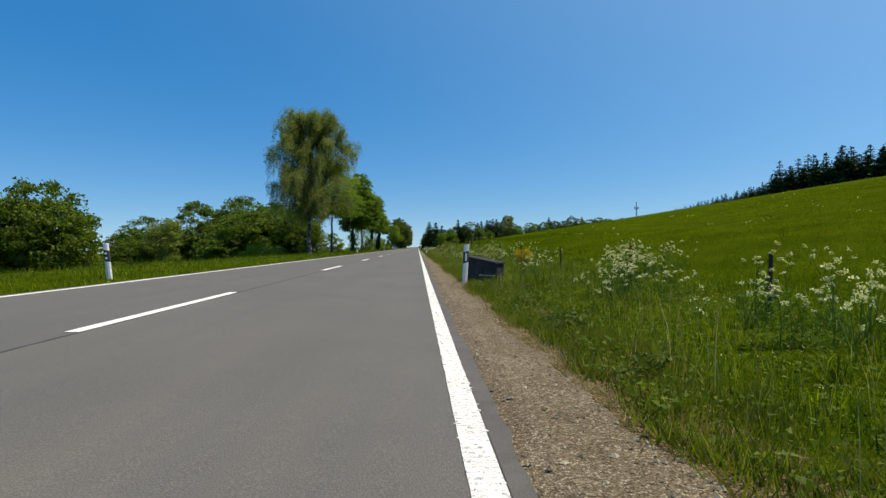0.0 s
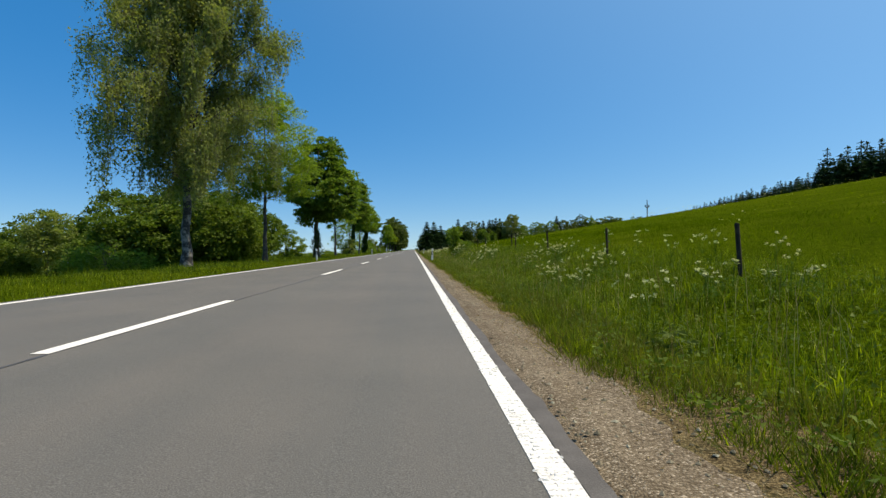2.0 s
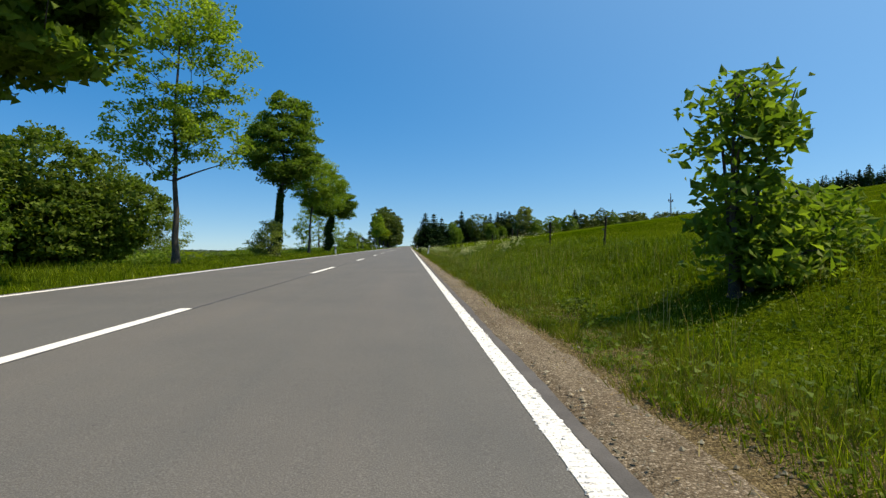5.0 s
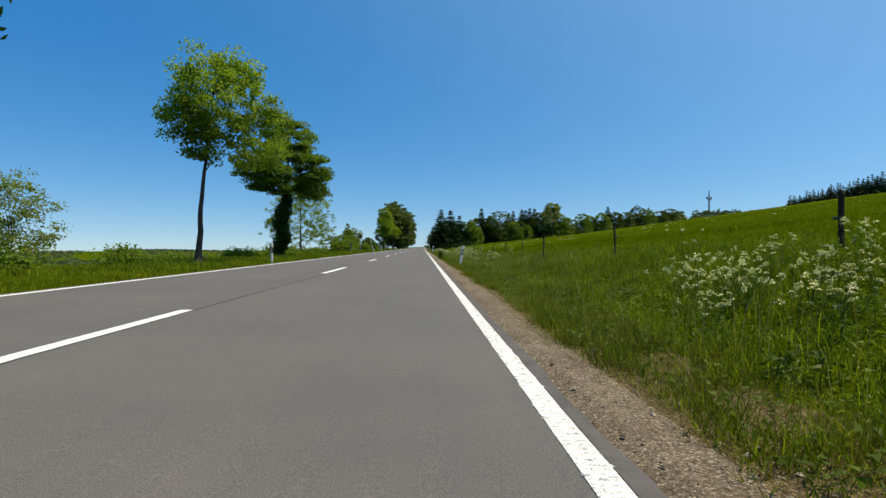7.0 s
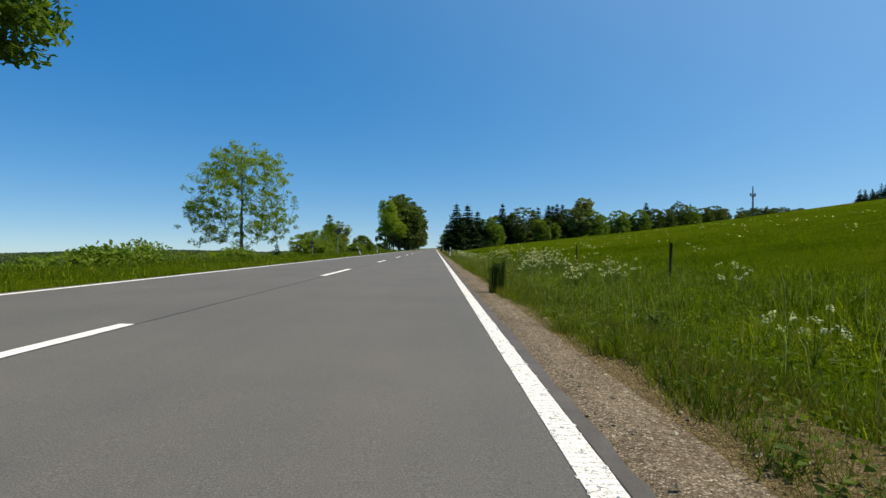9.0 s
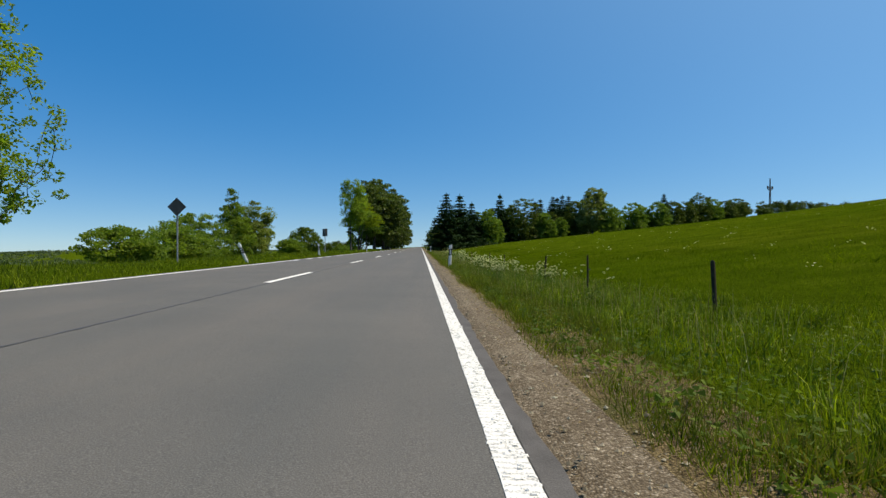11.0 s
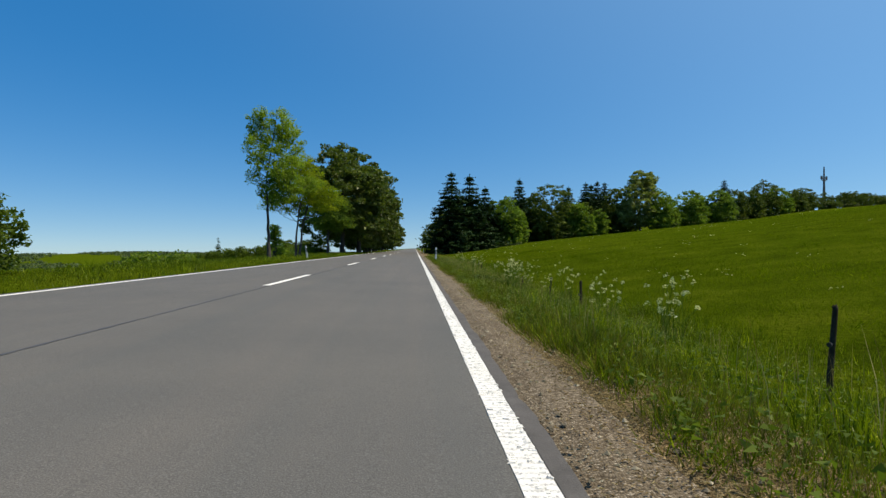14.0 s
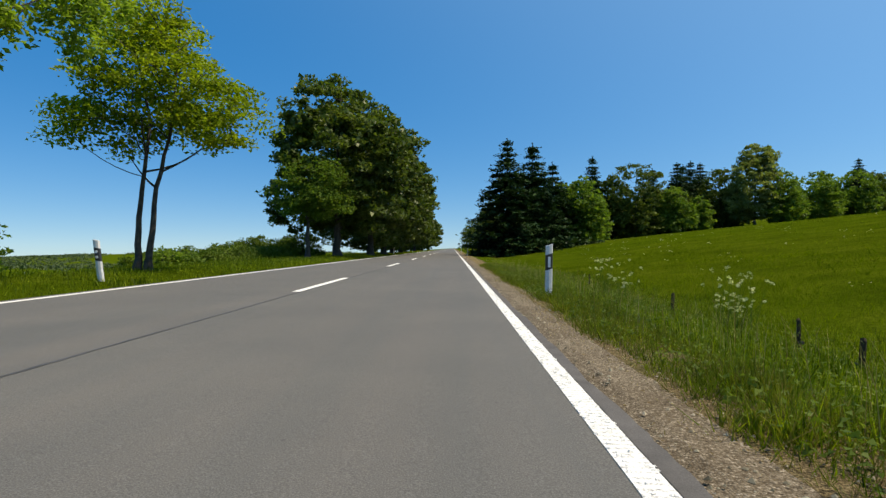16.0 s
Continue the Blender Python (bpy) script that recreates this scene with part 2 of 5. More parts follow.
STALK = leaf_material("flower_stalk", (0.05, 0.1, 0.015), (0.08, 0.15, 0.025), (0.12, 0.19, 0.04), 0.3, 2.0)
YELLOW = leaf_material("broom_blossom", (0.5, 0.27, 0.02), (0.66, 0.4, 0.03), (0.78, 0.52, 0.05), 0.25, 3.0, 0.7)
LEAF = {
    "maple": leaf_material("maple_leaf", (0.06, 0.108, 0.021), (0.118, 0.188, 0.034), (0.225, 0.295, 0.062), 0.45),
    "ash": leaf_material("ash_leaf", (0.115, 0.18, 0.026), (0.195, 0.275, 0.045), (0.31, 0.37, 0.085), 0.56),
    "robinia": leaf_material("yellow_green_leaf", (0.12, 0.165, 0.016), (0.22, 0.27, 0.026), (0.33, 0.36, 0.05), 0.6),
    "pale": leaf_material("pale_leaf", (0.12, 0.16, 0.045), (0.2, 0.245, 0.085), (0.3, 0.33, 0.14), 0.5),
    "birch": leaf_material("birch_leaf", (0.155, 0.185, 0.078), (0.2, 0.23, 0.1), (0.25, 0.28, 0.128), 0.5),
    "bush": leaf_material("bush_leaf", (0.07, 0.118, 0.02), (0.142, 0.21, 0.036), (0.27, 0.335, 0.072), 0.5),
    "hedge": leaf_material("hedge_leaf", (0.05, 0.084, 0.015), (0.095, 0.142, 0.026), (0.185, 0.24, 0.052), 0.38),
    "linden": leaf_material("linden_leaf", (0.036, 0.06, 0.014), (0.08, 0.115, 0.026), (0.19, 0.23, 0.06), 0.36, 0.35, 0.45, 0.25),
    "wood": leaf_material("wood_leaf", (0.042, 0.066, 0.014), (0.078, 0.11, 0.024), (0.14, 0.175, 0.04), 0.25),
    "spruce": leaf_material("spruce_needle", (0.013, 0.031, 0.013), (0.023, 0.052, 0.021), (0.044, 0.081, 0.031), 0.1),
    # wood leaf greyed and blued: the haze of distance is mixed into its colour
    "far": leaf_material("hazy_wood_leaf", (0.05, 0.075, 0.04), (0.075, 0.105, 0.055), (0.11, 0.145, 0.075), 0.2, 0.006),
    "ivy": leaf_material("ivy_leaf", (0.018, 0.038, 0.009), (0.034, 0.066, 0.014), (0.07, 0.11, 0.024), 0.2),
}
BARK = two_tone("bark", (0.03, 0.025, 0.02), (0.1, 0.086, 0.07), 6.0, 0.95, 30.0, 0.02)
BARK_BIRCH = two_tone("birch_bark", (0.03, 0.027, 0.024), (0.22, 0.21, 0.19), 4.5, 0.85, 14.0, 0.006, 0.47, 0.6)
OLD_WOOD = two_tone("weathered_post_wood", (0.022, 0.018, 0.012), (0.075, 0.063, 0.045), 7.0, 0.95, 40.0, 0.006, gloss=0.08)
POST_WHITE = two_tone("white_plastic", (0.62, 0.63, 0.63), (0.8, 0.8, 0.79), 5.0, 0.45, 25.0)
POST_BLACK = two_tone("black_plastic", (0.012, 0.012, 0.014), (0.03, 0.03, 0.032), 6.0, 0.5)
REFLECTOR = two_tone("grey_reflector", (0.55, 0.56, 0.58), (0.72, 0.73, 0.75), 30.0, 0.25)
STEEL = two_tone("galvanised_steel", (0.25, 0.26, 0.27), (0.42, 0.43, 0.44), 9.0, 0.5, 40.0, 0.0, 0.3, 0.7, 0.7)
SIGN_BACK = two_tone("dark_sign_back", (0.03, 0.032, 0.035), (0.06, 0.062, 0.066), 5.0, 0.6)
BOX_GREY = two_tone("dark_stained_concrete", (0.03, 0.031, 0.034), (0.065, 0.066, 0.07), 3.5, 0.9, 25.0, 0.004, gloss=0.1)
CONCRETE = two_tone("pale_edge", (0.2, 0.2, 0.18), (0.34, 0.33, 0.3), 6.0, 0.9, 30.0, 0.004)


# ---- mesh helpers ----
def mesh_np(name, verts, faces, mat, smooth=False):
    """A mesh from an (n, 3) and an (m, k) array."""
    me = bpy.data.meshes.new(name)
    verts, faces = np.asarray(verts, np.float32), np.asarray(faces, np.int32)
    k = faces.shape[1]
    me.vertices.add(len(verts))
    me.vertices.foreach_set("co", verts.ravel())
    me.loops.add(faces.size)
    me.loops.foreach_set("vertex_index", faces.ravel())
    me.polygons.add(len(faces))
    me.polygons.foreach_set("loop_start", np.arange(0, faces.size, k, dtype=np.int32))
    me.polygons.foreach_set("loop_total", np.full(len(faces), k, np.int32))
    me.polygons.foreach_set("use_smooth", np.full(len(faces), smooth))
    me.update(calc_edges=True)
    me.materials.append(mat)
    return me


def part(name, data, parent, label="", mat=None):
    """One mesh (or bmesh) as a part of a thing."""
    if isinstance(data, bmesh.types.BMesh):
        bm, data = data, bpy.data.meshes.new(name)
        bm.to_mesh(data)
        bm.free()
        data.materials.append(mat)
    ob = new(name, data)
    ob.parent = parent
    return tagged(ob, label)


def thing(name, m, label, category, group=""):
    ob = new(name)
    ob.empty_display_size = 0.2
    ob.matrix_world = m
    return tagged(ob, label, category, group)


def tube(path, radii, sides=6):
    """Vertices and quads of a tapered tube along a path."""
    path, radii = np.asarray(path, float), np.asarray(radii, float)
    d = np.gradient(path, axis=0)
    d /= np.linalg.norm(d, axis=1)[:, None] + 1e-9
    up = np.where(np.abs(d[:, 2:3]) > 0.9, [[1.0, 0, 0]], [[0, 0, 1.0]])
    u = np.cross(d, up)
    u /= np.linalg.norm(u, axis=1)[:, None] + 1e-9
    v = np.cross(d, u)
    ang = np.linspace(0, 2 * np.pi, sides, endpoint=False)
    ring = path[:, None] + radii[:, None, None] * (np.cos(ang)[None, :, None] * u[:, None] + np.sin(ang)[None, :, None] * v[:, None])
    n = len(path)
    i, j = np.meshgrid(np.arange(n - 1), np.arange(sides), indexing="ij")
    a, b = i * sides + j, i * sides + (j + 1) % sides
    return ring.reshape(-1, 3), np.stack([a, b, b + sides, a + sides], -1).reshape(-1, 4)


def join(pieces):
    vs, fs, at = [], [], 0
    for v, f in pieces:
        vs.append(v)
        fs.append(f + at)
        at += len(v)
    return np.concatenate(vs), np.concatenate(fs)


def leaves(rng, centres, size, droop=0.0, flat=0.5, slim=0.55, corners=4):
    """Small leaves at the centres: a folded four-cornered leaf each, or a plain three-cornered one far off."""
    n = len(centres)
    a = rng.normal(size=(n, 3)) * [1, 1, flat]
    a[:, 2] -= droop
    a /= np.linalg.norm(a, axis=1)[:, None]
    r = rng.normal(size=(n, 3)) * [flat, flat, 1]
    b = np.cross(a, r)
    b /= np.linalg.norm(b, axis=1)[:, None] + 1e-9
    nrm = np.cross(a, b)
    s = size * rng.uniform(0.6, 1.35, (n, 1))
    if corners == 3:
        v = np.stack([centres - a * s / 2 - b * s * slim / 2, centres - a * s / 2 + b * s * slim / 2 + nrm * s * 0.1, centres + a * s / 2], 1)
        return v.reshape(-1, 3), np.arange(3 * n).reshape(-1, 3)
    v = np.stack([centres - a * s / 2, centres + b * s * slim / 2 + nrm * s * 0.12, centres + a * s / 2, centres - b * s * slim / 2 + nrm * s * 0.12], 1)
    return v.reshape(-1, 3), np.arange(4 * n).reshape(-1, 4)


# ---- the lie of the land ----
W, SLOPE = 3.065, 0.0288
EDGE_R, EDGE_L = 0.15, -6.33
FENCE_Y = [-40, 6, 20, 31, 42, 51, 60, 75, 86, 92, 105, 112, 122, 129, 140, 158, 164, 179, 187, 195, 207, 215, 235, 262, 300, 400]
FENCE_Z = [-0.2, -0.06, 0.17, 0.34, 0.61, 0.65, 0.67, 0.72, 0.84, 0.74, 0.43, 0.29, 0.17, 0.13, -0.1, -0.55, -0.6, -0.76, -0.86, -0.98, -0.6, -0.6, -0.5, -0.2, 0.0, 0.2]


def road_z(x):
    return np.where(x > -W, -SLOPE * x, SLOPE * W + 0.017 * (-x - W) / W)


def smooth(t):
    t = np.clip(t, 0, 1)
    return t * t * (3 - 2 * t)


def land(x, y):
    """Height of the ground."""
    x, y = np.asarray(x, float), np.asarray(y, float)
    zf = np.interp(y, FENCE_Y, FENCE_Z)
    u = np.maximum(x - 3.8, 0)
    s = np.interp(y, [-200, 60, 200, 290, 420, 900], [0.14, 0.146, 0.142, 0.104, 0.118, 0.05])
    over = np.maximum(u - 85, 0)
    right_far = zf + s * (u - 0.85 * over ** 2 / (over + 60))
    flat_x = np.clip((x - 0.75) / 3.05, 0, 1)
    right_near = -0.03 - 0.02 * smooth((x - EDGE_R) / 0.4) + (zf + 0.05) * (0.12 * flat_x + 0.88 * flat_x ** 1.9) - 0.07 * np.exp(-((x - 1.95) / 0.5) ** 2)
    right = np.where(x > 3.8, right_far, right_near)
    d = np.maximum(EDGE_L - x, 0)
    left = 0.09 + 0.12 * smooth(d / 2.0) - 0.45 * smooth((d - 3.2) / 6) - 28 * smooth((d - 20) / 420) - 0.085 * np.clip(d - 5, 0, 75)
    span = np.hypot(d, y - 100)
    left = left + (6 * smooth((span - 600) / 700) + 10 * smooth((span - 1300) / 1300) * (0.75 + 0.25 * np.sin(x / 420.0 + y / 610.0))) * smooth((d - 120) / 350)
    left = left + 7.0 * np.sin(y / 190.0 + x / 260.0 + 0.6) * smooth((d - 350) / 350)
    under = road_z(x) - 0.06
    z = np.where(x > EDGE_R - 0.02, right, np.where(x < EDGE_L + 0.02, left, under))
    far = np.hypot(x, y - 150)
    roll = 1.2 * np.sin(x / 47.0 + 1) * np.sin(y / 61.0) * smooth((np.abs(x + 3) - 30) / 80) + 6 * np.sin(x / 310.0) * np.cos(y / 280.0 + 0.5) * smooth((np.abs(x + 3) - 180) / 400)
    return z + roll - (14 + 32 * smooth((-x - 500) / 700)) * smooth((far - 2200) / 2200)


def stops(*runs):
    out = []
    for a, b, n in runs:
        out += list(np.linspace(a, b, n, endpoint=False))
    return np.array(out)


gx = stops((-4500, -600, 26), (-600, -100, 34), (-100, -20, 32), (-20, -6.3, 28), (-6.3, 0.13, 5), (0.13, 5, 26), (5, 30, 34), (30, 160, 40), (160, 800, 26), (800, 4500, 14), (4500, 4501, 1))
gy = stops((-1200, -60, 16), (-60, -5, 14), (-5, 230, 140), (230, 420, 50), (420, 1200, 36), (1200, 4700, 24), (4700, 4701, 1))
X, Y = np.meshgrid(gx, gy, indexing="ij")
Z = land(X, Y)
ny = len(gy)
i, j = np.meshgrid(np.arange(len(gx) - 1), np.arange(ny - 1), indexing="ij")
q = (i * ny + j)
tagged(new("ground", mesh_np("ground", np.stack([X, Y, Z], -1).reshape(-1, 3), np.stack([q, q + ny, q + ny + 1, q + 1], -1).reshape(-1, 4), MEADOW, True)),
       "grassy farmland rising to a pasture beside the road", "ground", kind="structure")


def strip(name, xs, ys, lift, mat, label, category, right_edge=None):
    """A strip of the road's surface; right_edge moves the last column."""
    xs, ys = np.asarray(xs, float), np.asarray(ys, float)
    X, Y = np.meshgrid(xs, ys, indexing="ij")
    if right_edge is not None:
        X[-1] = right_edge(ys)
    Z = (road_z(X) if right_edge is None or xs[-1] < EDGE_R + 0.1 else land(X, Y)) + lift
    n = len(ys)
    i, j = np.meshgrid(np.arange(len(xs) - 1), np.arange(n - 1), indexing="ij")
    q = i * n + j
    me = mesh_np(name, np.stack([X, Y, Z], -1).reshape(-1, 3), np.stack([q, q + n, q + n + 1, q + 1], -1).reshape(-1, 4), mat)
    return tagged(new(name, me), label, category, kind="structure")


def wobble(ys, amp, scale, seed):
    return np.array([amp * (noise.noise((seed * 7.3, y * scale, 0)) + 0.6 * noise.noise((seed * 3.1 + 9, y * scale * 4.1, 0)) + 0.4 * noise.noise((seed + 4.7, y * scale * 17, 0))) for y in ys])


LONG = np.concatenate([np.arange(-30, 260, 0.1), np.arange(260, 1500, 5.0)])
strip("road", [EDGE_L, -W - 0.001, -W + 0.001, -1.5, EDGE_R], LONG, 0.0, ASPHALT, "grey weathered asphalt country road", "road", lambda ys: EDGE_R + wobble(ys, 0.03, 0.9, 1))
strip("asphalt_rim", [0.066, 0.11, 0.15], LONG, 0.003, RIM, "darker rim of asphalt beside the edge line", "road", lambda ys: 0.148 + wobble(ys, 0.03, 0.9, 1))
strip("gravel_shoulder", [0.1, 0.3, 0.45, 0.55, 0.62], LONG, 0.012, GRAVEL, "dry sandy gravel shoulder along the asphalt", "shoulder", lambda ys: 0.47 + 0.22 * smooth((45 - ys) / 22) + wobble(ys, 0.15, 0.5, 2))

strip("verge_soil", [0.35] + [x for x in gx if 0.4 < x < 1.2] + [1.4], LONG, 0.008, VERGE_SOIL, "brown soil with dead grass under the verge", "soil", lambda ys: 1.25 + wobble(ys, 0.2, 0.7, 8))


def line(name, xc, width, y0, y1, lift, mat, label, step=0.25, rag=0.004):
    ys = np.arange(y0, y1 + step / 2, step)
    L = xc - width / 2 + wobble(ys, rag, 6.0, 4)
    R = xc + width / 2 + wobble(ys, rag, 6.0, 5)
    n = len(ys)
    top = np.concatenate([np.stack([c, ys, road_z(c) + h], -1) for c, h in ((L, 0.0), (L, lift), (R, lift), (R, 0.0))])
    q = (np.arange(3)[:, None] * n + np.arange(n - 1)[None]).reshape(-1)
    me = mesh_np(name, top, np.stack([q, q + n, q + n + 1, q + 1], -1), mat)
    return tagged(new(name, me), label, "road marking", kind="structure")


edge_right = line("edge_line", 0.0, 0.12, -30, 620, 0.004, WORN_LINE, "thick white profiled edge line on asphalt", 0.1, 0.003)
for y0, y1 in ((-30, 163.6), (175.5, 620)):
    line("edge_line", -2 * W, 0.10, y0, y1, 0.004, WHITE_LINE, "thin white edge line on asphalt")
for k in range(4):
    line("edge_dash", -2 * W + 0.02, 0.2, 163.6 + 3 * k, 165.1 + 3 * k, 0.005, WHITE_LINE, "short broad white dash at a field entrance", 0.1)
line("centre_seam", -W + 0.062, 0.026, -30, 420, 0.003, SEAM, "dark bitumen seam along the middle of the road", 0.1, 0.012)
for k in range(-3, 40):
    line("centre_dash", -W, 0.12, 4.438 + 12 * k, 8.438 + 12 * k, 0.006, WHITE_LINE, "white centre dash on asphalt", 0.1)


# ---- trees ----
def crown_points(rng, lobes, clusters, per, spread, fill=0.55, flatten=0.55):
    """Cluster centres on and in a crown of ellipsoid lobes, and leaf places round them."""
    vol = np.array([l[3] * l[4] * l[5] for l in lobes]) ** 0.67
    pick = rng.choice(len(lobes), clusters, p=vol / vol.sum())
    L = np.array(lobes)[pick]
    d = rng.normal(size=(clusters, 3))
    d /= np.linalg.norm(d, axis=1)[:, None]
    r = fill + (1 - fill) * rng.uniform(0, 1, (clusters, 1)) ** 0.6
    c = L[:, :3] + d * r * L[:, 3:6]
    size = spread * rng.uniform(0.6, 1.4, (clusters, 1, 1))
    off = rng.normal(size=(clusters, per, 3))
    off *= rng.uniform(0, 1, (clusters, per, 1)) ** 0.4 / np.linalg.norm(off, axis=2, keepdims=True)
    off = off * [1, 1, flatten] * size * 1.9
    off[..., 2] -= 0.15 * (off[..., 0] ** 2 + off[..., 1] ** 2) / (size[..., 0] * 1.9)
    return c, (c[:, None] + off).reshape(-1, 3)


def trunk_and_limbs(rng, path, r0, r1, targets, sides=9, limb=0.6, start=0.35):
    """A tapered trunk along a path, with limbs that fork again and again towards the targets."""
    path = np.asarray(path, float)
    t = np.linspace(0, 1, len(path))
    tt = np.linspace(0, 1, 16)
    p = np.stack([np.interp(tt, t, path[:, k]) for k in range(3)], -1)
    p[1:-1, :2] += rng.normal(size=(14, 2)) * r0 * 0.16
    rad = r0 + (r1 - r0) * tt ** 0.8
    rad[0] *= 1.35
    pieces = [tube(p, rad, sides)]
    on = tt >= start
    nodes, thick = list(p[on]), list(rad[on])
    targets = np.asarray(targets)
    order = np.argsort(np.hypot(targets[:, 0] - path[-1, 0] * 0.6, targets[:, 1] - path[-1, 1] * 0.6) + 0.25 * targets[:, 2])
    for g in targets[order]:
        q = np.array(nodes)
        flat = np.hypot(q[:, 0] - g[0], q[:, 1] - g[1])
        cost = np.linalg.norm(q - g, axis=1) + 1.4 * np.maximum(0, q[:, 2] + 0.55 * flat - g[2])
        j = int(np.argmin(cost))
        b, length = q[j], np.linalg.norm(q[j] - g)
        if length < 0.12:
            continue
        if length > 1.3 and g[2] - b[2] < 0.3 * flat[j]:
            continue
        rb = max(0.012, min(thick[j] * limb, 0.012 + 0.022 * length))
        mid = b + (g - b) * [0.55, 0.55, 0.42] + rng.normal(size=3) * 0.07 * length
        s = np.linspace(0, 1, 6)[:, None]
        c = (1 - s) ** 2 * b + 2 * s * (1 - s) * mid + s ** 2 * g
        rr = np.linspace(rb, 0.009, 6)
        pieces.append(tube(c, rr, 5))
        nodes += list(c[2:5])
        thick += list(rr[2:5])
    return join(pieces)


def broadleaf(name, x, y, label, lobes, leaf, count, size, trunk=0.2, clusters=110, spread=0.42, bark=None, stems=1, lean=(0, 0),
              fill=0.5, flat=0.6, limbs=70, droop=0.15, seed=1, z=None, fork=0.4, category="tree", ivy=None, group="", flatten=0.5, corners=4):
    """A broad-leaved tree: trunk with limbs, and a crown of single leaves in clumps."""
    rng = np.random.default_rng(seed)
    base = float(land(x, y)) - 0.05 if z is None else z
    ob = thing(name, pose(x, y, base), label, category, group)
    c, pts = crown_points(rng, lobes, clusters, max(1, count // clusters), spread, fill, flatten)
    pts[:, 2] = np.maximum(pts[:, 2], 0.12)
    part("crown", mesh_np("crown", *leaves(rng, pts, size, droop, flat, 0.55 if corners == 4 else 0.8, corners), LEAF[leaf]), ob)
    top = max(l[2] + l[5] * 0.75 for l in lobes)
    mx = np.mean([l[0] for l in lobes])
    my = np.mean([l[1] for l in lobes])
    pieces = []
    for k in range(stems):
        o = np.array([0.0, 0.0]) if stems == 1 else np.array([math.cos(k * 2.4 + seed), math.sin(k * 2.4 + seed)]) * trunk * 1.5
        e = o * (1 if stems == 1 else 5) + [mx * 0.7, my * 0.7]
        path = [(o[0], o[1], 0), (o[0] * 1.3 + lean[0] * 0.25, o[1] * 1.3 + lean[1] * 0.25, top * 0.25), (o[0] * 2 + lean[0], o[1] * 2 + lean[1], top * 0.55), (e[0], e[1], top)]
        pieces.append(trunk_and_limbs(rng, path, trunk, trunk * 0.12, c[rng.permutation(len(c))[k::stems][:limbs // stems]], start=fork))
    part("trunk", mesh_np("trunk", *join(pieces), bark or BARK, True), ob)
    if ivy:
        h, r, n = ivy
        s = rng.uniform(0, 1, n) ** 0.85
        a = rng.uniform(0, 2 * np.pi, n)
        lump = 0.3 + 0.35 * np.sin(2 * a + 6 * s + seed) + 0.3 * np.sin(11 * s + a + 2 * seed) + 0.25 * np.sin(3 * a - 19 * s) + 0.2 * np.sin(5 * a + 31 * s)
        rr = trunk * 0.85 + r * np.clip(lump, 0.02, 1.3) * (0.55 + 0.45 * np.sin(np.pi * np.clip(s * 0.8 + 0.1, 0, 1))) * (0.25 + 0.75 * rng.uniform(0.0, 1.0, n) ** 0.6)
        rr *= np.interp(s, [0, 0.1, 0.28, 0.5, 0.8, 1], [0.55, 0.9, 1.3, 1.05, 0.75, 0.7])
        rr *= np.where(s > 0.86, 0.9 - 2.2 * (s - 0.86) + 0.35 * rng.normal(size=n), 1.0)
        up = s * h + 0.05 + 0.12 * rng.normal(size=n)
        shift = np.interp(up, [0, top * 0.25, top * 0.55, top], [0, lean[0] * 0.25, lean[0], mx * 0.7])
        ip = np.stack([rr * np.cos(a) + shift, rr * np.sin(a) + lean[1] * s * 0.5, np.maximum(up, 0.04)], -1)
        part("ivy", mesh_np("ivy", *leaves(rng, ip, 0.11, 0.5, 1.0, 0.8), LEAF["ivy"]), ob, "dark ivy climbing the trunk")
    return ob


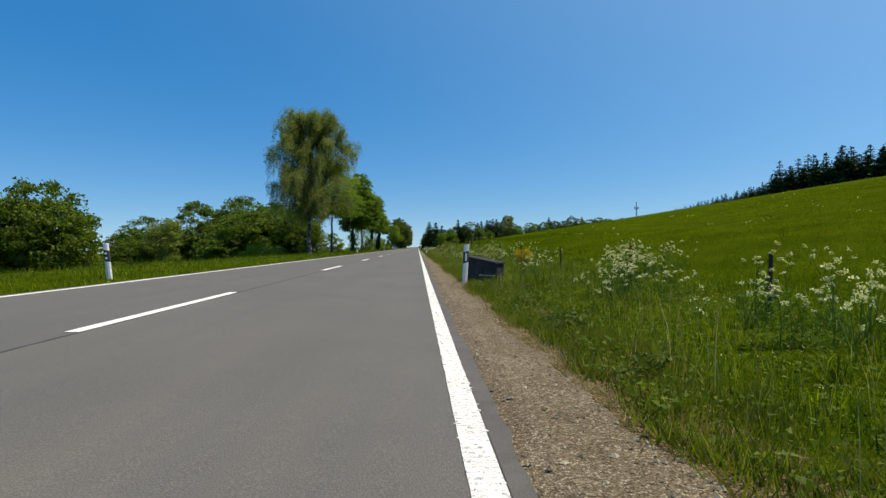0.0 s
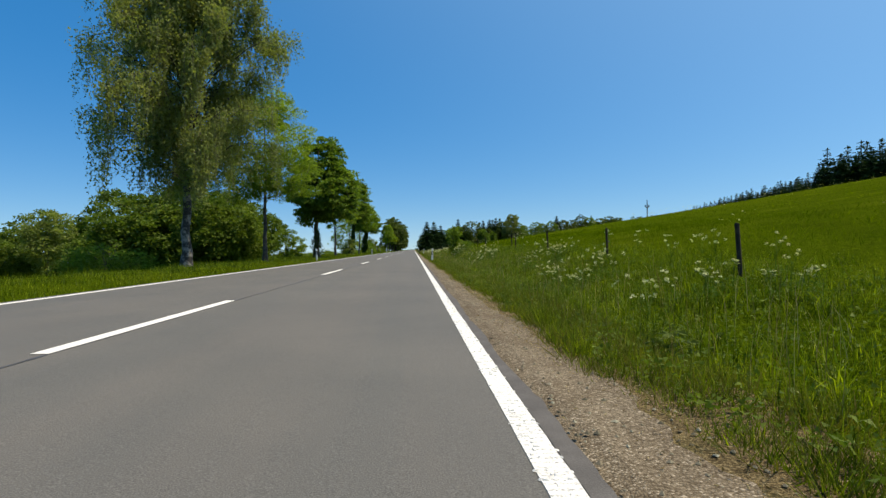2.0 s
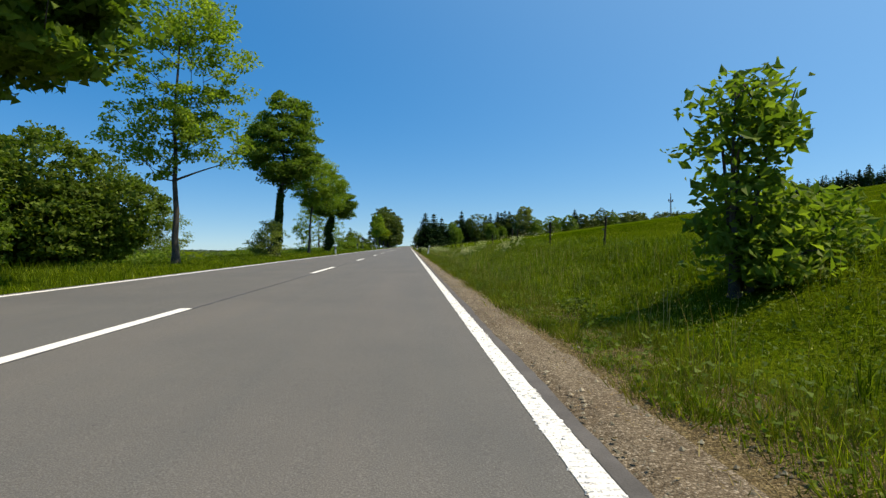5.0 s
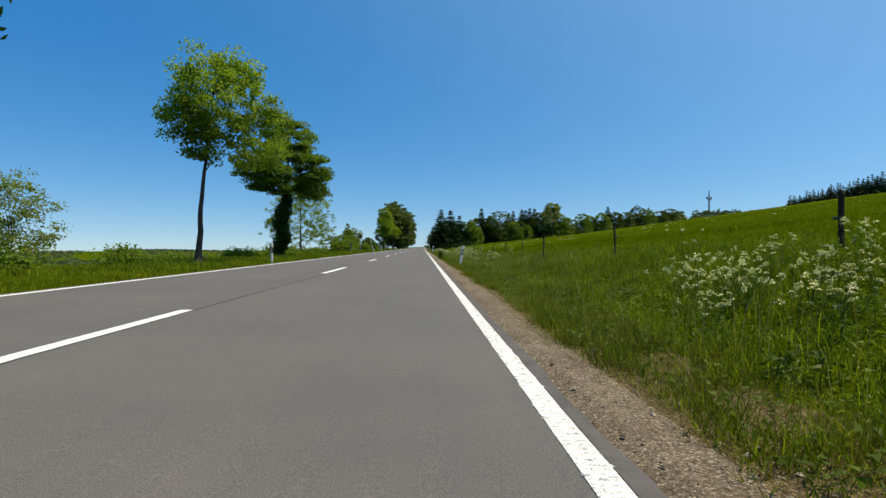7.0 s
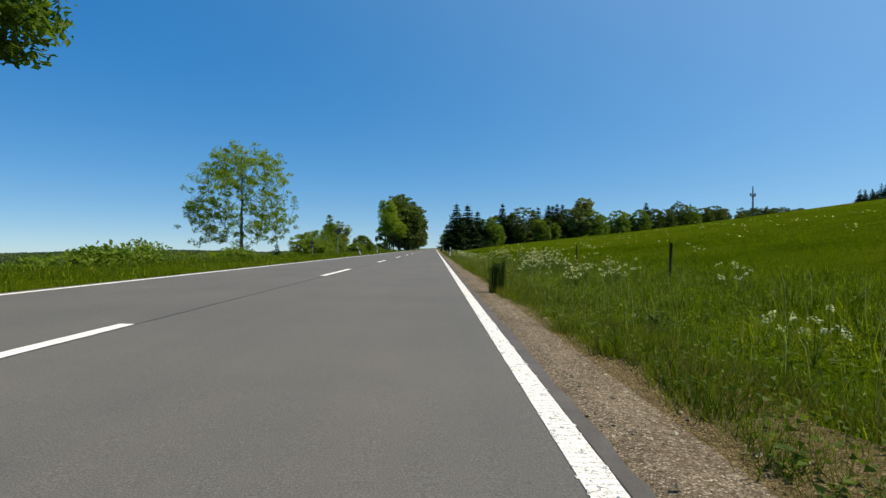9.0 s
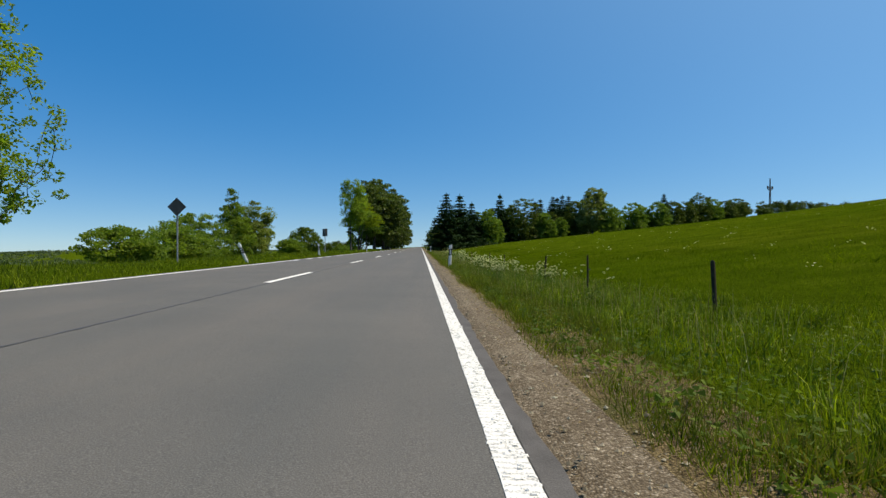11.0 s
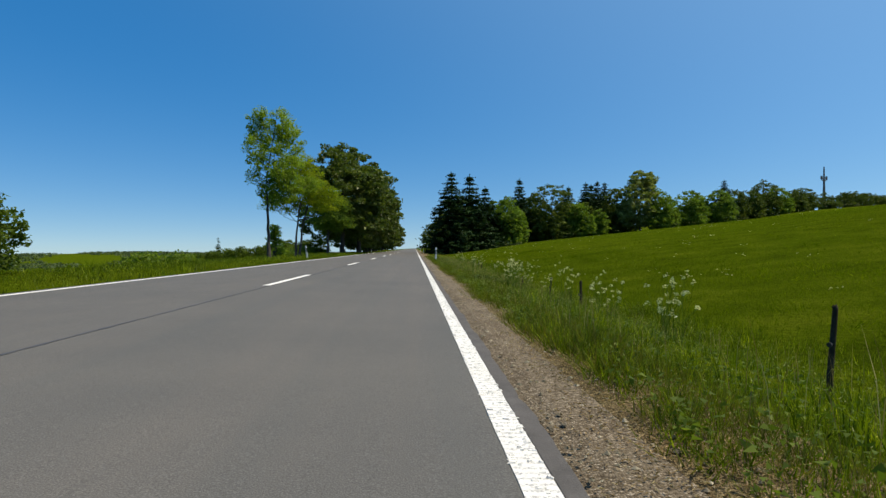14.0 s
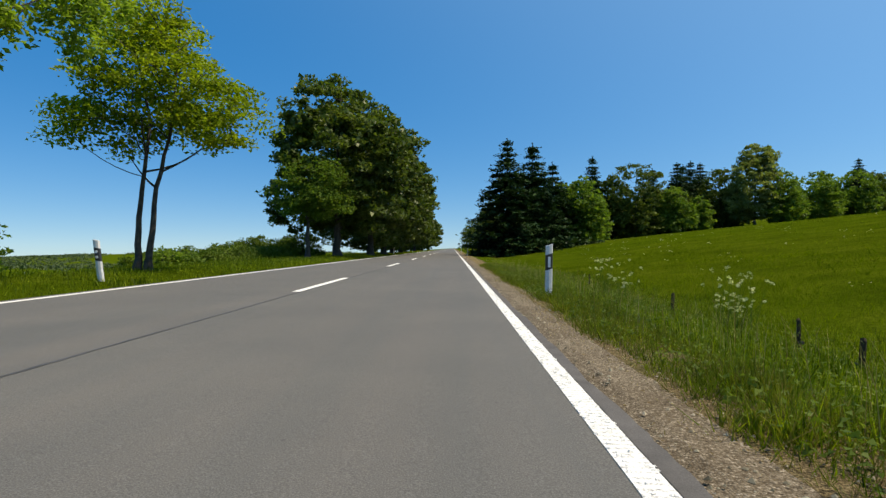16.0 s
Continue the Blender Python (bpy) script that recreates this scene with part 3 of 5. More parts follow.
def birch(x, y, h, r, label, count=15000, seed=1, low=3.2, trunk=0.24, size=0.13, boughs=80, shift=0.0):
    """A weeping birch: upright limbs with hanging curtains of small leaves."""
    rng = np.random.default_rng(seed)
    ob = thing("birch_tree", pose(x, y, float(land(x, y)) - 0.05), label, "tree")
    n = boughs
    s = (np.arange(n) + rng.uniform(0, 1, n)) / n
    z0 = low * 1.1 + (h * 0.87 - low * 1.1) * s
    a = np.arange(n) * 2.4 + rng.normal(size=n) * 0.6
    reach = r * np.interp(s, [0, 0.2, 0.55, 0.85, 1], [0.98, 1.06, 1.02, 0.7, 0.32]) * rng.uniform(0.78, 1.0, n)
    rise = reach * (np.interp(s, [0, 0.4, 1], [0.12, 0.55, 0.8]) + rng.uniform(-0.1, 0.2, n)) + 0.5
    axis = lambda z: np.interp(z, [0, h * 0.3, h * 0.6, h], [0, 0.1, 0.3, 0.3])
    strands = 34 if n > 45 else 20
    per = max(3, count // (n * strands))
    pieces = [trunk_and_limbs(rng, [(0, 0, 0), (0.1, 0, h * 0.3), (0.3, 0.1, h * 0.6), (0.3, 0, h * 0.97)], trunk, 0.025, [(0.3, 0, h * 0.97)], start=0.9)]
    pts, limbs = [], []
    for k in range(n):
        b = np.array([axis(z0[k]), 0.0, z0[k]])
        e = b + [reach[k] * math.cos(a[k]) + shift, reach[k] * math.sin(a[k]), rise[k]]
        m = b * 0.4 + e * 0.6 + [0, 0, 0.35 * reach[k]]
        t = np.linspace(0, 1, 8)[:, None]
        bough = (1 - t) ** 2 * b + 2 * t * (1 - t) * m + t ** 2 * e + rng.normal(size=(8, 3)) * 0.13 * t
        limbs.append(tube(bough, np.linspace(trunk * (0.24 - 0.15 * s[k]), 0.007, 8), 5))
        spots = rng.uniform(0.14, 1.0, 6)
        for c in range(strands):
            u = spots[c % 6] + rng.normal() * 0.045
            p0 = np.array([np.interp(u, t[:, 0], bough[:, q]) for q in range(3)]) + rng.normal(size=3) * [0.17, 0.17, 0.16]
            hang = rng.uniform(0.3, 1.5) * (0.5 + 0.6 * u) * np.interp(s[k], [0, 0.35, 0.5, 1], [2.2, 1.7, 1.0, 0.8])
            hang = min(hang, max(0.3, p0[2] - low * rng.uniform(0.75, 1.1)))
            p1 = p0 + [0.14 * math.cos(a[k]) + rng.normal() * 0.08, 0.14 * math.sin(a[k]) + rng.normal() * 0.08, -hang]
            v = rng.uniform(0, 1, per)[:, None] ** 1.25
            pts.append(p0 + (p1 - p0) * v + [0, 0, 0.12] * np.sin(np.pi * v) + rng.normal(size=(per, 3)) * ([0.17, 0.17, 0.12] * (1 - v) ** 1.5 + [0.05, 0.05, 0.04]))
            limbs.append(tube([p0, (p0 + p1) / 2 + [0.02, 0, 0.06], p1], [0.004, 0.003, 0.002], 3))
    part("crown", mesh_np("crown", *leaves(rng, np.concatenate(pts), size, 1.1, 0.8, 0.7, 3), LEAF["birch"]), ob)
    part("branchwork", mesh_np("branchwork", *join(limbs), BARK), ob, "thin dark hanging twigs")
    part("trunk", mesh_np("trunk", *join(pieces), BARK_BIRCH, True), ob, "black and white birch bark")
    return ob


def spruce_meshes(h, r, seed, count=2600, size=0.42, boughs=3):
    """Crown and trunk meshes of a spruce: whorls of drooping boughs set with needle sprays."""
    rng = np.random.default_rng(seed)
    whorls = int(h * 1.75)
    pts, dirs = [], []
    limbs = []
    for k in range(whorls):
        s = (k + rng.uniform(0, 0.6)) / whorls
        zc = 0.35 + (h - 0.5) * s
        reach = r * (1 - s) ** 0.85 * rng.uniform(0.75, 1.1) + 0.12
        nb = int(7 + 5 * (1 - s))
        for b in range(nb):
            a = 2 * np.pi * b / nb + rng.uniform(-0.3, 0.3) + k * 1.3
            R = reach * rng.uniform(0.65, 1.15)
            m = max(2, int(count / (whorls * 9) * (0.35 + 1.3 * (1 - s))))
            t = 0.1 + 0.9 * rng.uniform(0, 1, m) ** 0.75
            drop = -0.34 * R * t ** 1.3 + 0.2 * R * t ** 4
            p = np.stack([np.cos(a) * R * t, np.sin(a) * R * t, zc + drop], -1) + rng.normal(size=(m, 3)) * [0.16, 0.16, 0.1]
            pts.append(p)
            if boughs < 50 and b % boughs == 0:
                e = np.linspace(0, 1, 4)
                limbs.append(tube(np.stack([np.cos(a) * R * e, np.sin(a) * R * e, zc - 0.34 * R * e ** 1.3 + 0.2 * R * e ** 4], -1), np.linspace(0.05, 0.01, 4), 4))
    pts = np.concatenate(pts)
    pts[:, 2] = np.maximum(pts[:, 2], 0.15)
    tip = np.stack([rng.normal(size=40) * 0.05, rng.normal(size=40) * 0.05, h - rng.uniform(0, 1.3, 40)], -1)
    high = pts[:, 2] > h * 0.7
    crown = mesh_np("crown", *join([leaves(rng, pts[~high], size, 0.45, 0.35, 0.5, 3), leaves(rng, pts[high], size * 0.62, 0.45, 0.35, 0.5, 3), leaves(rng, tip, size * 0.42, 0.8, 0.6, 0.5, 3)]), LEAF["spruce"])
    limbs.append(tube([(0, 0, 0), (0, 0, h * 0.5), (0, 0, h)], [h * 0.014, h * 0.009, 0.02], 7))
    return crown, mesh_np("trunk", *join(limbs), BARK, True)


def spruce(x, y, meshes, label, scale=1.0, turn=0.0, group="", wide=1.0):
    ob = thing("spruce_tree", pose(x, y, float(land(x, y)) - 0.1, 0, 0, turn), label, "tree", group)
    ob.scale = (scale * wide, scale * wide, scale)
    part("crown", meshes[0], ob)
    part("trunk", meshes[1], ob)
    return ob


def shrub(name, x, y, label, lobes, leaf, count, size, seed, clusters=60, spread=0.3, z=None, category="bush", group="", fill=0.35, corners=4):
    return broadleaf(name, x, y, label, lobes, leaf, count, size, 0.05, clusters, spread, None, 4, (0, 0), fill, 0.65, 24, 0.1, seed, z, 0.1, category, None, group, 0.5, corners)


# the verge on the far side of the road, in the order of the drive
birch(-9.3, 46.5, 11.9, 3.5, "tall weeping birch with grey-green hanging foliage on the verge", 195000, 11, low=2.7, trunk=0.2, size=0.085, boughs=92)
broadleaf("ash_tree", -9.0, 56.8, "slender ash with loose light green leaves on the verge",
          [(0.1, 0, 7.0, 2.9, 2.7, 2.4), (-1.8, 0.4, 5.0, 2.1, 2.1, 1.6), (1.5, -0.4, 4.9, 1.9, 1.9, 1.5), (0.3, 0, 8.8, 1.7, 1.6, 1.4), (0, 0, 4.6, 1.8, 1.8, 1.2)], "ash", 46000, 0.11, 0.15, 520, 0.2, seed=21, flatten=0.7, lean=(0.1, 0), fill=0.3, limbs=110)
broadleaf("maple_tree", -8.5, 71.0, "dense dark green maple with a fork in its trunk",
          [(0.7, 0, 5.9, 2.8, 2.8, 2.4), (0.6, 0, 8.4, 1.8, 1.9, 1.8), (1.9, -0.4, 4.5, 1.8, 1.9, 1.3), (-1.0, 0.3, 5.6, 1.6, 1.7, 1.4), (-0.5, 0, 3.7, 1.2, 1.2, 1.0), (0.9, 0, 3.9, 1.4, 1.4, 0.9)], "maple", 46000, 0.18, 0.26, 420, 0.28, seed=31, flatten=0.36, fork=0.22, corners=3, ivy=(2.4, 0.34, 1100))
broadleaf("ash_tree", -8.4, 81.2, "thin ash with sparse light green leaves",
          [(0.2, 0, 6.6, 2.2, 2.1, 2.2), (-0.8, 0.3, 4.3, 1.8, 1.7, 1.4), (0.8, 0, 8.2, 1.3, 1.3, 1.2), (1.3, 0, 4.7, 1.5, 1.5, 1.3)], "ash", 15000, 0.14, 0.13, 230, 0.22, seed=41, fill=0.35, limbs=120)
broadleaf("maple_tree", -8.2, 94.4, "broad maple with an ivy-wrapped trunk",
          [(0.4, 0, 6.2, 2.0, 2.3, 2.0), (0.6, 0, 7.9, 1.6, 1.8, 1.5), (-0.9, 0.2, 6.2, 1.1, 1.4, 1.4), (1.5, 0, 5.5, 1.1, 1.4, 1.1), (0.5, 0, 4.7, 1.2, 1.4, 0.7)], "maple", 27000, 0.175, 0.2, 300, 0.26, seed=51, flatten=0.36, fork=0.56, ivy=(4.0, 0.2, 4200), lean=(0.5, 0))
broadleaf("ash_tree", -8.5, 106.4, "young ash with a bare slender trunk and bright crown",
          [(0.9, 0, 5.8, 1.9, 2.1, 1.6), (0.7, 0, 6.8, 1.4, 1.4, 0.9), (-0.4, 0, 5.2, 1.0, 1.2, 0.9), (2.0, 0, 5.1, 1.0, 1.1, 1.0), (1.7, 1.7, 4.2, 1.4, 1.3, 0.7), (0.4, 0, 4.3, 1.0, 1.0, 0.7)], "ash", 21000, 0.12, 0.125, 210, 0.21, seed=61, flatten=0.6, lean=(0.3, 0), fork=0.5, fill=0.3, limbs=120)
broadleaf("maple_tree", -8.8, 118.9, "maple with a broad crown and thick ivy round its trunk",
          [(0.3, 0, 5.1, 2.5, 2.5, 1.5), (0.5, 0, 6.8, 1.5, 1.5, 1.4), (-1.2, 0, 4.7, 1.3, 1.4, 0.9), (1.7, 0, 4.9, 1.0, 1.3, 1.0), (1.7, 0.9, 4.1, 1.0, 1.4, 0.8)], "maple", 34000, 0.155, 0.2, 280, 0.26, seed=71, flatten=0.36, ivy=(3.5, 0.56, 9000), lean=(0.42, 0), fork=0.52)
broadleaf("ash_tree", -15.5, 155.0, "round airy tree with sparse pale leaves, standing apart",
          [(0, 0, 5.3, 4.2, 4.2, 3.9), (0.2, 0, 7.3, 3.1, 3.1, 2.4), (-2.7, 0, 3.3, 2.2, 2.2, 1.8), (2.4, 0, 3.3, 2.0, 2.0, 1.6)], "ash", 23000, 0.155, 0.19, 620, 0.18, seed=81, fork=0.16, limbs=330, fill=0.4, flat=0.7, flatten=0.7)
broadleaf("ash_tree", -9.0, 207.5, "tall thin ash with a curved trunk and two leading tips",
          [(0.4, 0, 6.0, 1.8, 1.7, 2.3), (0.8, 0, 7.8, 1.0, 0.9, 1.2), (-0.4, 0, 7.8, 0.9, 0.9, 1.1), (0.9, 0, 4.3, 1.1, 1.2, 1.0), (0.2, 0, 3.9, 0.9, 1.0, 0.8), (2.1, 1.6, 4.5, 1.1, 1.0, 0.6)], "ash", 20000, 0.125, 0.12, 330, 0.17, seed=91, flatten=0.9, lean=(-0.15, 0), fork=0.38, fill=0.25, limbs=110)
broadleaf("robinia_tree", -8.75, 214.2, "two-stemmed tree with yellow-green leaves",
          [(0.4, 0, 5.1, 1.9, 1.9, 1.6), (1.9, 0, 4.2, 1.4, 1.5, 1.1), (-1.1, 0, 3.8, 1.3, 1.4, 0.8), (0.2, 0, 6.4, 1.2, 1.2, 0.9)], "robinia", 20000, 0.125, 0.1, 170, 0.3, stems=2, flatten=0.4, seed=101, fork=0.36, fill=0.3, limbs=110, lean=(0.5, 0))
broadleaf("maple_tree", -9.7, 234.3, "light green maple in front of the avenue", [(0.2, 0, 4.6, 2.1, 2.2, 2.0), (1.1, 0, 3.9, 1.7, 1.8, 1.4), (-0.8, 0, 3.4, 1.3, 1.4, 1.1)], "maple", 13000, 0.18, 0.18, 150, 0.36, seed=111, fork=0.2)
shrub("sapling", -9.15, 209.4, "leafy sapling in the verge grass", [(0, 0, 0.9, 0.36, 0.36, 0.75), (0.03, 0, 1.65, 0.3, 0.3, 0.45), (0.35, 0.1, 0.4, 0.3, 0.25, 0.25)], "ash", 2300, 0.125, 105, 60, 0.14, category="sapling")

# the avenue further on
AVENUE = [(-8.6, 238, 12.8, 4.7), (-7.7, 247, 13.8, 4.7), (-7.7, 256, 12.8, 4.9), (-7.9, 266, 12.0, 4.8), (-8.0, 277, 11.5, 4.8), (-8.6, 292, 10.5, 4.2), (-8.5, 312, 10.0, 4.2), (-8.5, 338, 10.0, 4.2), (-8.4, 372, 10.0, 4.4)]
for k, (x, y, h, r) in enumerate(AVENUE):
    low = [(-r * 0.2, 0.5, h * 0.2, r * 0.75, r * 0.8, h * 0.17)] if k else []
    broadleaf("linden_tree", x, y, "large dense dark green avenue tree overhanging the road",
              [(0.1, 0, h * 0.5, r * 0.95, r, h * 0.32), (-0.6, 0, h * 0.76, r * 0.62, r * 0.72, h * 0.22), (r * 0.62, -0.6, h * 0.6, r * 0.42, r * 0.6, h * 0.17), (-r * 0.45, 0.3, h * 0.33, r * 0.6, r * 0.6, h * 0.2), (r * 0.4, 0.3, h * 0.3, r * 0.6, r * 0.6, h * 0.16)] + low,
              "linden", 30000 if k < 3 else 9000, 0.3 if k < 3 else 0.46, 0.3, 420 if k < 3 else 260, 0.36, seed=120 + k, fork=0.2, fill=0.62, limbs=60 if k < 3 else 24, group="avenue trees", corners=3)
for k, (x, y, h, r) in enumerate([(5.5, 330, 8, 3.2), (5.6, 352, 9, 3.6), (5.6, 385, 9, 3.6), (6.0, 300, 7.5, 3.0), (5.8, 282, 6.5, 3.0)]):
    broadleaf("roadside_tree", x, y, "rounded green tree beside the far road", [(0, 0, h * 0.55, r, r, h * 0.4), (-0.6, 0, h * 0.35, r * 0.9, r * 0.8, h * 0.3)], "wood", 3600, 0.34, 0.2, 80, 0.5, seed=140 + k, fork=0.2)

# bushes on the slope below the verge
HEDGE = [(-52, 66, 8.6, 5.0), (-45, 68, 9.4, 5.0), (-42, 82, 2.6, 3.0), (-25.6, 70, 2.8, 2.0), (-21, 68, 5.4, 3.8), (-17, 67, 5.7, 3.6), (-14, 64, 5.2, 2.6),
         (-46, 95, 6.3, 4.4), (-38, 97, 9.2, 4.6), (-31, 99, 10.2, 4.8), (-26, 102, 9.4, 4.6), (-23.0, 103, 7.6, 3.6), (-58, 74, 8.5, 5.0), (-62, 90, 9, 5)]
def hawthorn_meshes(seed):
    """Crown and stems of a dense rounded bush, 8 m high and 8 m wide."""
    rng = np.random.default_rng(seed)
    lobes = [(0, 0, 4.2, 3.6, 3.6, 3.7)] + [(2.6 * math.cos(a), 2.6 * math.sin(a), rng.uniform(1.8, 4.6), rng.uniform(1.6, 2.4), rng.uniform(1.6, 2.4), rng.uniform(1.5, 2.6)) for a in np.arange(6) * 1.05 + rng.uniform(0, 0.6, 6)]
    c, pts = crown_points(rng, lobes, 560, 42, 0.36, 0.74, 0.55)
    pts[:, 2] = np.maximum(pts[:, 2], 0.15)
    stems = [trunk_and_limbs(rng, [(0.3 * k, 0.2 * k, 0), (0.6 * k, 0.5 * k * k, 2.5), (1.3 * k, 0.4, 5.5)], 0.12, 0.03, c[k + 1:60:3], start=0.15) for k in (-1, 0, 1)]
    return mesh_np("crown", *leaves(rng, pts, 0.25, 0.25, 0.6, 0.8, 3), LEAF["hedge"]), mesh_np("trunk", *join(stems), BARK, True)


HAW = [hawthorn_meshes(160 + k) for k in range(4)]
for k, (x, y, h, r) in enumerate(HEDGE):
    z = float(land(x, y))
    ob = thing("hawthorn_bush", pose(x, y, z - 0.1, 0, 0, 73 * k), "large dense dark green bush on the slope", "bush", "bushes below the road")
    ob.scale = (r * 1.12 / 4, r * 1.12 / 4, (h - z) / 8)
    part("crown", HAW[k % 4][0], ob)
    part("trunk", HAW[k % 4][1], ob)
shrub("elder_bush", -13.6, 49, "low light green bush at the foot of the birch", [(0, 0, 0.9, 1.3, 1.2, 0.9), (-1.2, 0.3, 0.8, 1.0, 1.0, 0.8), (1.0, 0.2, 0.6, 0.8, 0.8, 0.6)], "bush", 4500, 0.12, 184, 80, 0.26)
shrub("elder_bush", -36.5, 81, "rounded pale green bush in front of the dark hedge", [(0, 0, 4.2, 2.2, 2.2, 3.6), (0.9, 0, 6.0, 1.5, 1.5, 1.8), (-1.0, 0, 5.2, 1.4, 1.5, 1.8)], "pale", 9000, 0.24, 183, 170, 0.34)
shrub("elder_bush", -27, 123, "pale green bush with loose twigs", [(0, 0, 3.9, 3.1, 2.8, 3.5), (-1.4, 0, 2.4, 2.4, 2.4, 2.1)], "pale", 9000, 0.2, 181, 190, 0.36)
shrub("elder_bush", -8.4, 93.6, "small bush at the foot of an ivy-wrapped tree", [(0, 0, 1.0, 0.9, 0.8, 1.0), (0.2, 0, 1.6, 0.5, 0.5, 0.5), (-0.5, 0, 0.6, 0.6, 0.6, 0.6)], "pale", 3800, 0.115, 182, 70, 0.2)
NEAR_BUSH = [(-11.2, 159, 1.5, 1.4), (-11.8, 165, 1.7, 1.6), (-12.3, 168.3, 2.6, 1.8), (-12.3, 174.2, 4.4, 1.5), (-12.0, 176.3, 3.8, 1.5), (-12.1, 178.4, 2.4, 1.0), (-10.5, 182.0, 1.4, 1.0), (-10.2, 186.3, 2.5, 1.3), (-12.0, 76.0, 2.9, 1.5), (-14.2, 171, 2.6, 1.8)]
for k, (x, y, h, r) in enumerate(NEAR_BUSH):
    h = h - float(land(x, y))
    lobes = [(0, 0, h * 0.5, r, r, h * 0.48), (r * 0.5, 0, h * 0.36, r * 0.7, r * 0.7, h * 0.34), (0, 0, h * 0.78, r * 0.4, r * 0.4, h * 0.2)]
    if k == 3:
        lobes = [(0, 0, h * 0.26, r, r, h * 0.26), (0.1, 0, h * 0.46, r * 0.75, r * 0.75, h * 0.2), (0, 0, h * 0.64, r * 0.5, r * 0.5, h * 0.16), (0, 0, h * 0.8, r * 0.3, r * 0.3, h * 0.13), (0, 0, h * 0.93, r * 0.12, r * 0.12, h * 0.08)]
    if k in (4, 5):
        lobes = [(r * px, r * py, h * pz, 0.26, 0.26, h * 0.14) for px, py, pz in ((-0.5, 0.1, 0.86), (0.1, 0.3, 0.9), (0.55, -0.2, 0.84), (0.95, 0.1, 0.74), (-0.9, -0.1, 0.7))] + [(0, 0, h * 0.38, r, r, h * 0.36), (r * 0.45, 0, h * 0.55, r * 0.45, r * 0.5, h * 0.3), (-r * 0.4, 0.2, h * 0.65, r * 0.35, r * 0.4, h * 0.32), (0.1, -0.2, h * 0.74, r * 0.25, r * 0.3, h * 0.25), (r * 0.85, 0, h * 0.62, r * 0.16, r * 0.2, h * 0.26)]
    shrub("roadside_bush", x, y, "tall pointed dark green bush by the field entrance" if k == 3 else "leafy roadside bush with loose upright twigs", lobes,
          "pale" if k in (4, 5) else ("hedge" if k == 7 else "bush"), 17000 if k in (3, 4) else 11000, 0.092, 190 + k, 250 if k in (3, 4) else 160, 0.145, fill=0.5, corners=3, group="bushes by the field entrance")
for k in range(5):
    y = 231.5 + 4.4 * k
    h = 1.0 - float(land(-13.6, y))
    shrub("hedge_bush", -13.6, y, "clipped low hedge bush", [(0, 0, h * 0.5, 1.4, 2.5, h * 0.5)], "hedge", 3600, 0.16, 210 + k, 90, 0.3, group="low hedge")
for k in range(8):
    x, y = -26.0 + 1.9 * k, 244.0 + 0.6 * math.sin(k * 2.3)
    h = 0.55 + 0.24 * k + 0.15 * math.sin(k * 1.7) - float(land(x, y))
    shrub("hedge_bush", x, y, "loose dark green hedge bush at the field's edge", [(0, 0, h * 0.48, 1.5, 1.0, h * 0.46), (0.6, 0, h * 0.75, 0.6, 0.6, h * 0.25)], "hedge", 3600, 0.15, 250 + k, 90, 0.24, group="field hedge", corners=3)
for k, (x, y, h, r) in enumerate([(-19, 128, 1.4, 1.2), (-24, 138, 1.8, 1.5), (-17, 141, 1.3, 1.1), (-33, 160, 2.4, 2.2), (-14, 112, 1.2, 1.0), (-14, 138, 1.5, 1.1), (-17, 101, 1.7, 1.2), (-10.6, 128.5, 0.5, 0.6), (-11.8, 133, 0.6, 0.8), (-10.8, 141, 0.5, 0.7), (-12.6, 145.5, 0.75, 0.9), (-13.4, 130, 0.7, 0.9), (-11.5, 120, 0.5, 0.6), (-12.5, 88, 0.65, 0.7), (-11.8, 101.5, 0.55, 0.7), (-12.2, 199, 0.6, 0.7), (-13.2, 205, 0.7, 0.8), (-11.5, 221, 0.7, 0.9)]):
    shrub("low_bush", x, y, "low bush in rough grass", [(0, 0, h * 0.5, r, r, h * 0.5)], "bush", 1200, 0.18, 230 + k, 40, 0.3)
shrub("hazel_bush", 2.7, 67.5, "young leafy bush on the bank behind the marker post", [(0, 0, 1.1, 0.55, 0.55, 0.9), (0.05, 0, 1.8, 0.36, 0.34, 0.45), (0.75, 0.3, 0.6, 0.75, 0.6, 0.5), (0.3, 0, 0.5, 0.6, 0.5, 0.45)], "bush", 4500, 0.13, 240, 90, 0.19)

# the wood's edge across the pasture
SP = [spruce_meshes(12.8, 4.4, 301, 15000, 0.42, 4), spruce_meshes(12.4, 4.6, 302, 15000, 0.42, 4), spruce_meshes(13.4, 3.8, 303, 9000, 0.5, 6)]
spruce(5.2, 260.0, SP[0], "tall dark spruce at the edge of the wood", 1.0, 0, "spruces", 1.25)
spruce(8.3, 262.6, SP[1], "tall dark spruce at the edge of the wood", 1.0, 40, "spruces", 1.25)
spruce(11.5, 268.0, SP[1], "dark spruce at the edge of the wood", 0.86, 200, "spruces", 1.3)
for k, (x, y, s) in enumerate([(20.6, 285, 0.98), (36.6, 293, 0.92), (38.4, 295, 0.93), (40.1, 296, 0.9), (42.2, 297, 0.92), (31.6, 293, 0.88), (34, 297, 0.86), (71.5, 300, 0.78), (24, 297, 0.8), (95, 318, 0.6), (16.5, 284, 0.72)]):
    spruce(x, y, SP[(k + 2) % 3], "dark spruce among broad-leaved trees", s, k * 47, "spruces", 1.2)
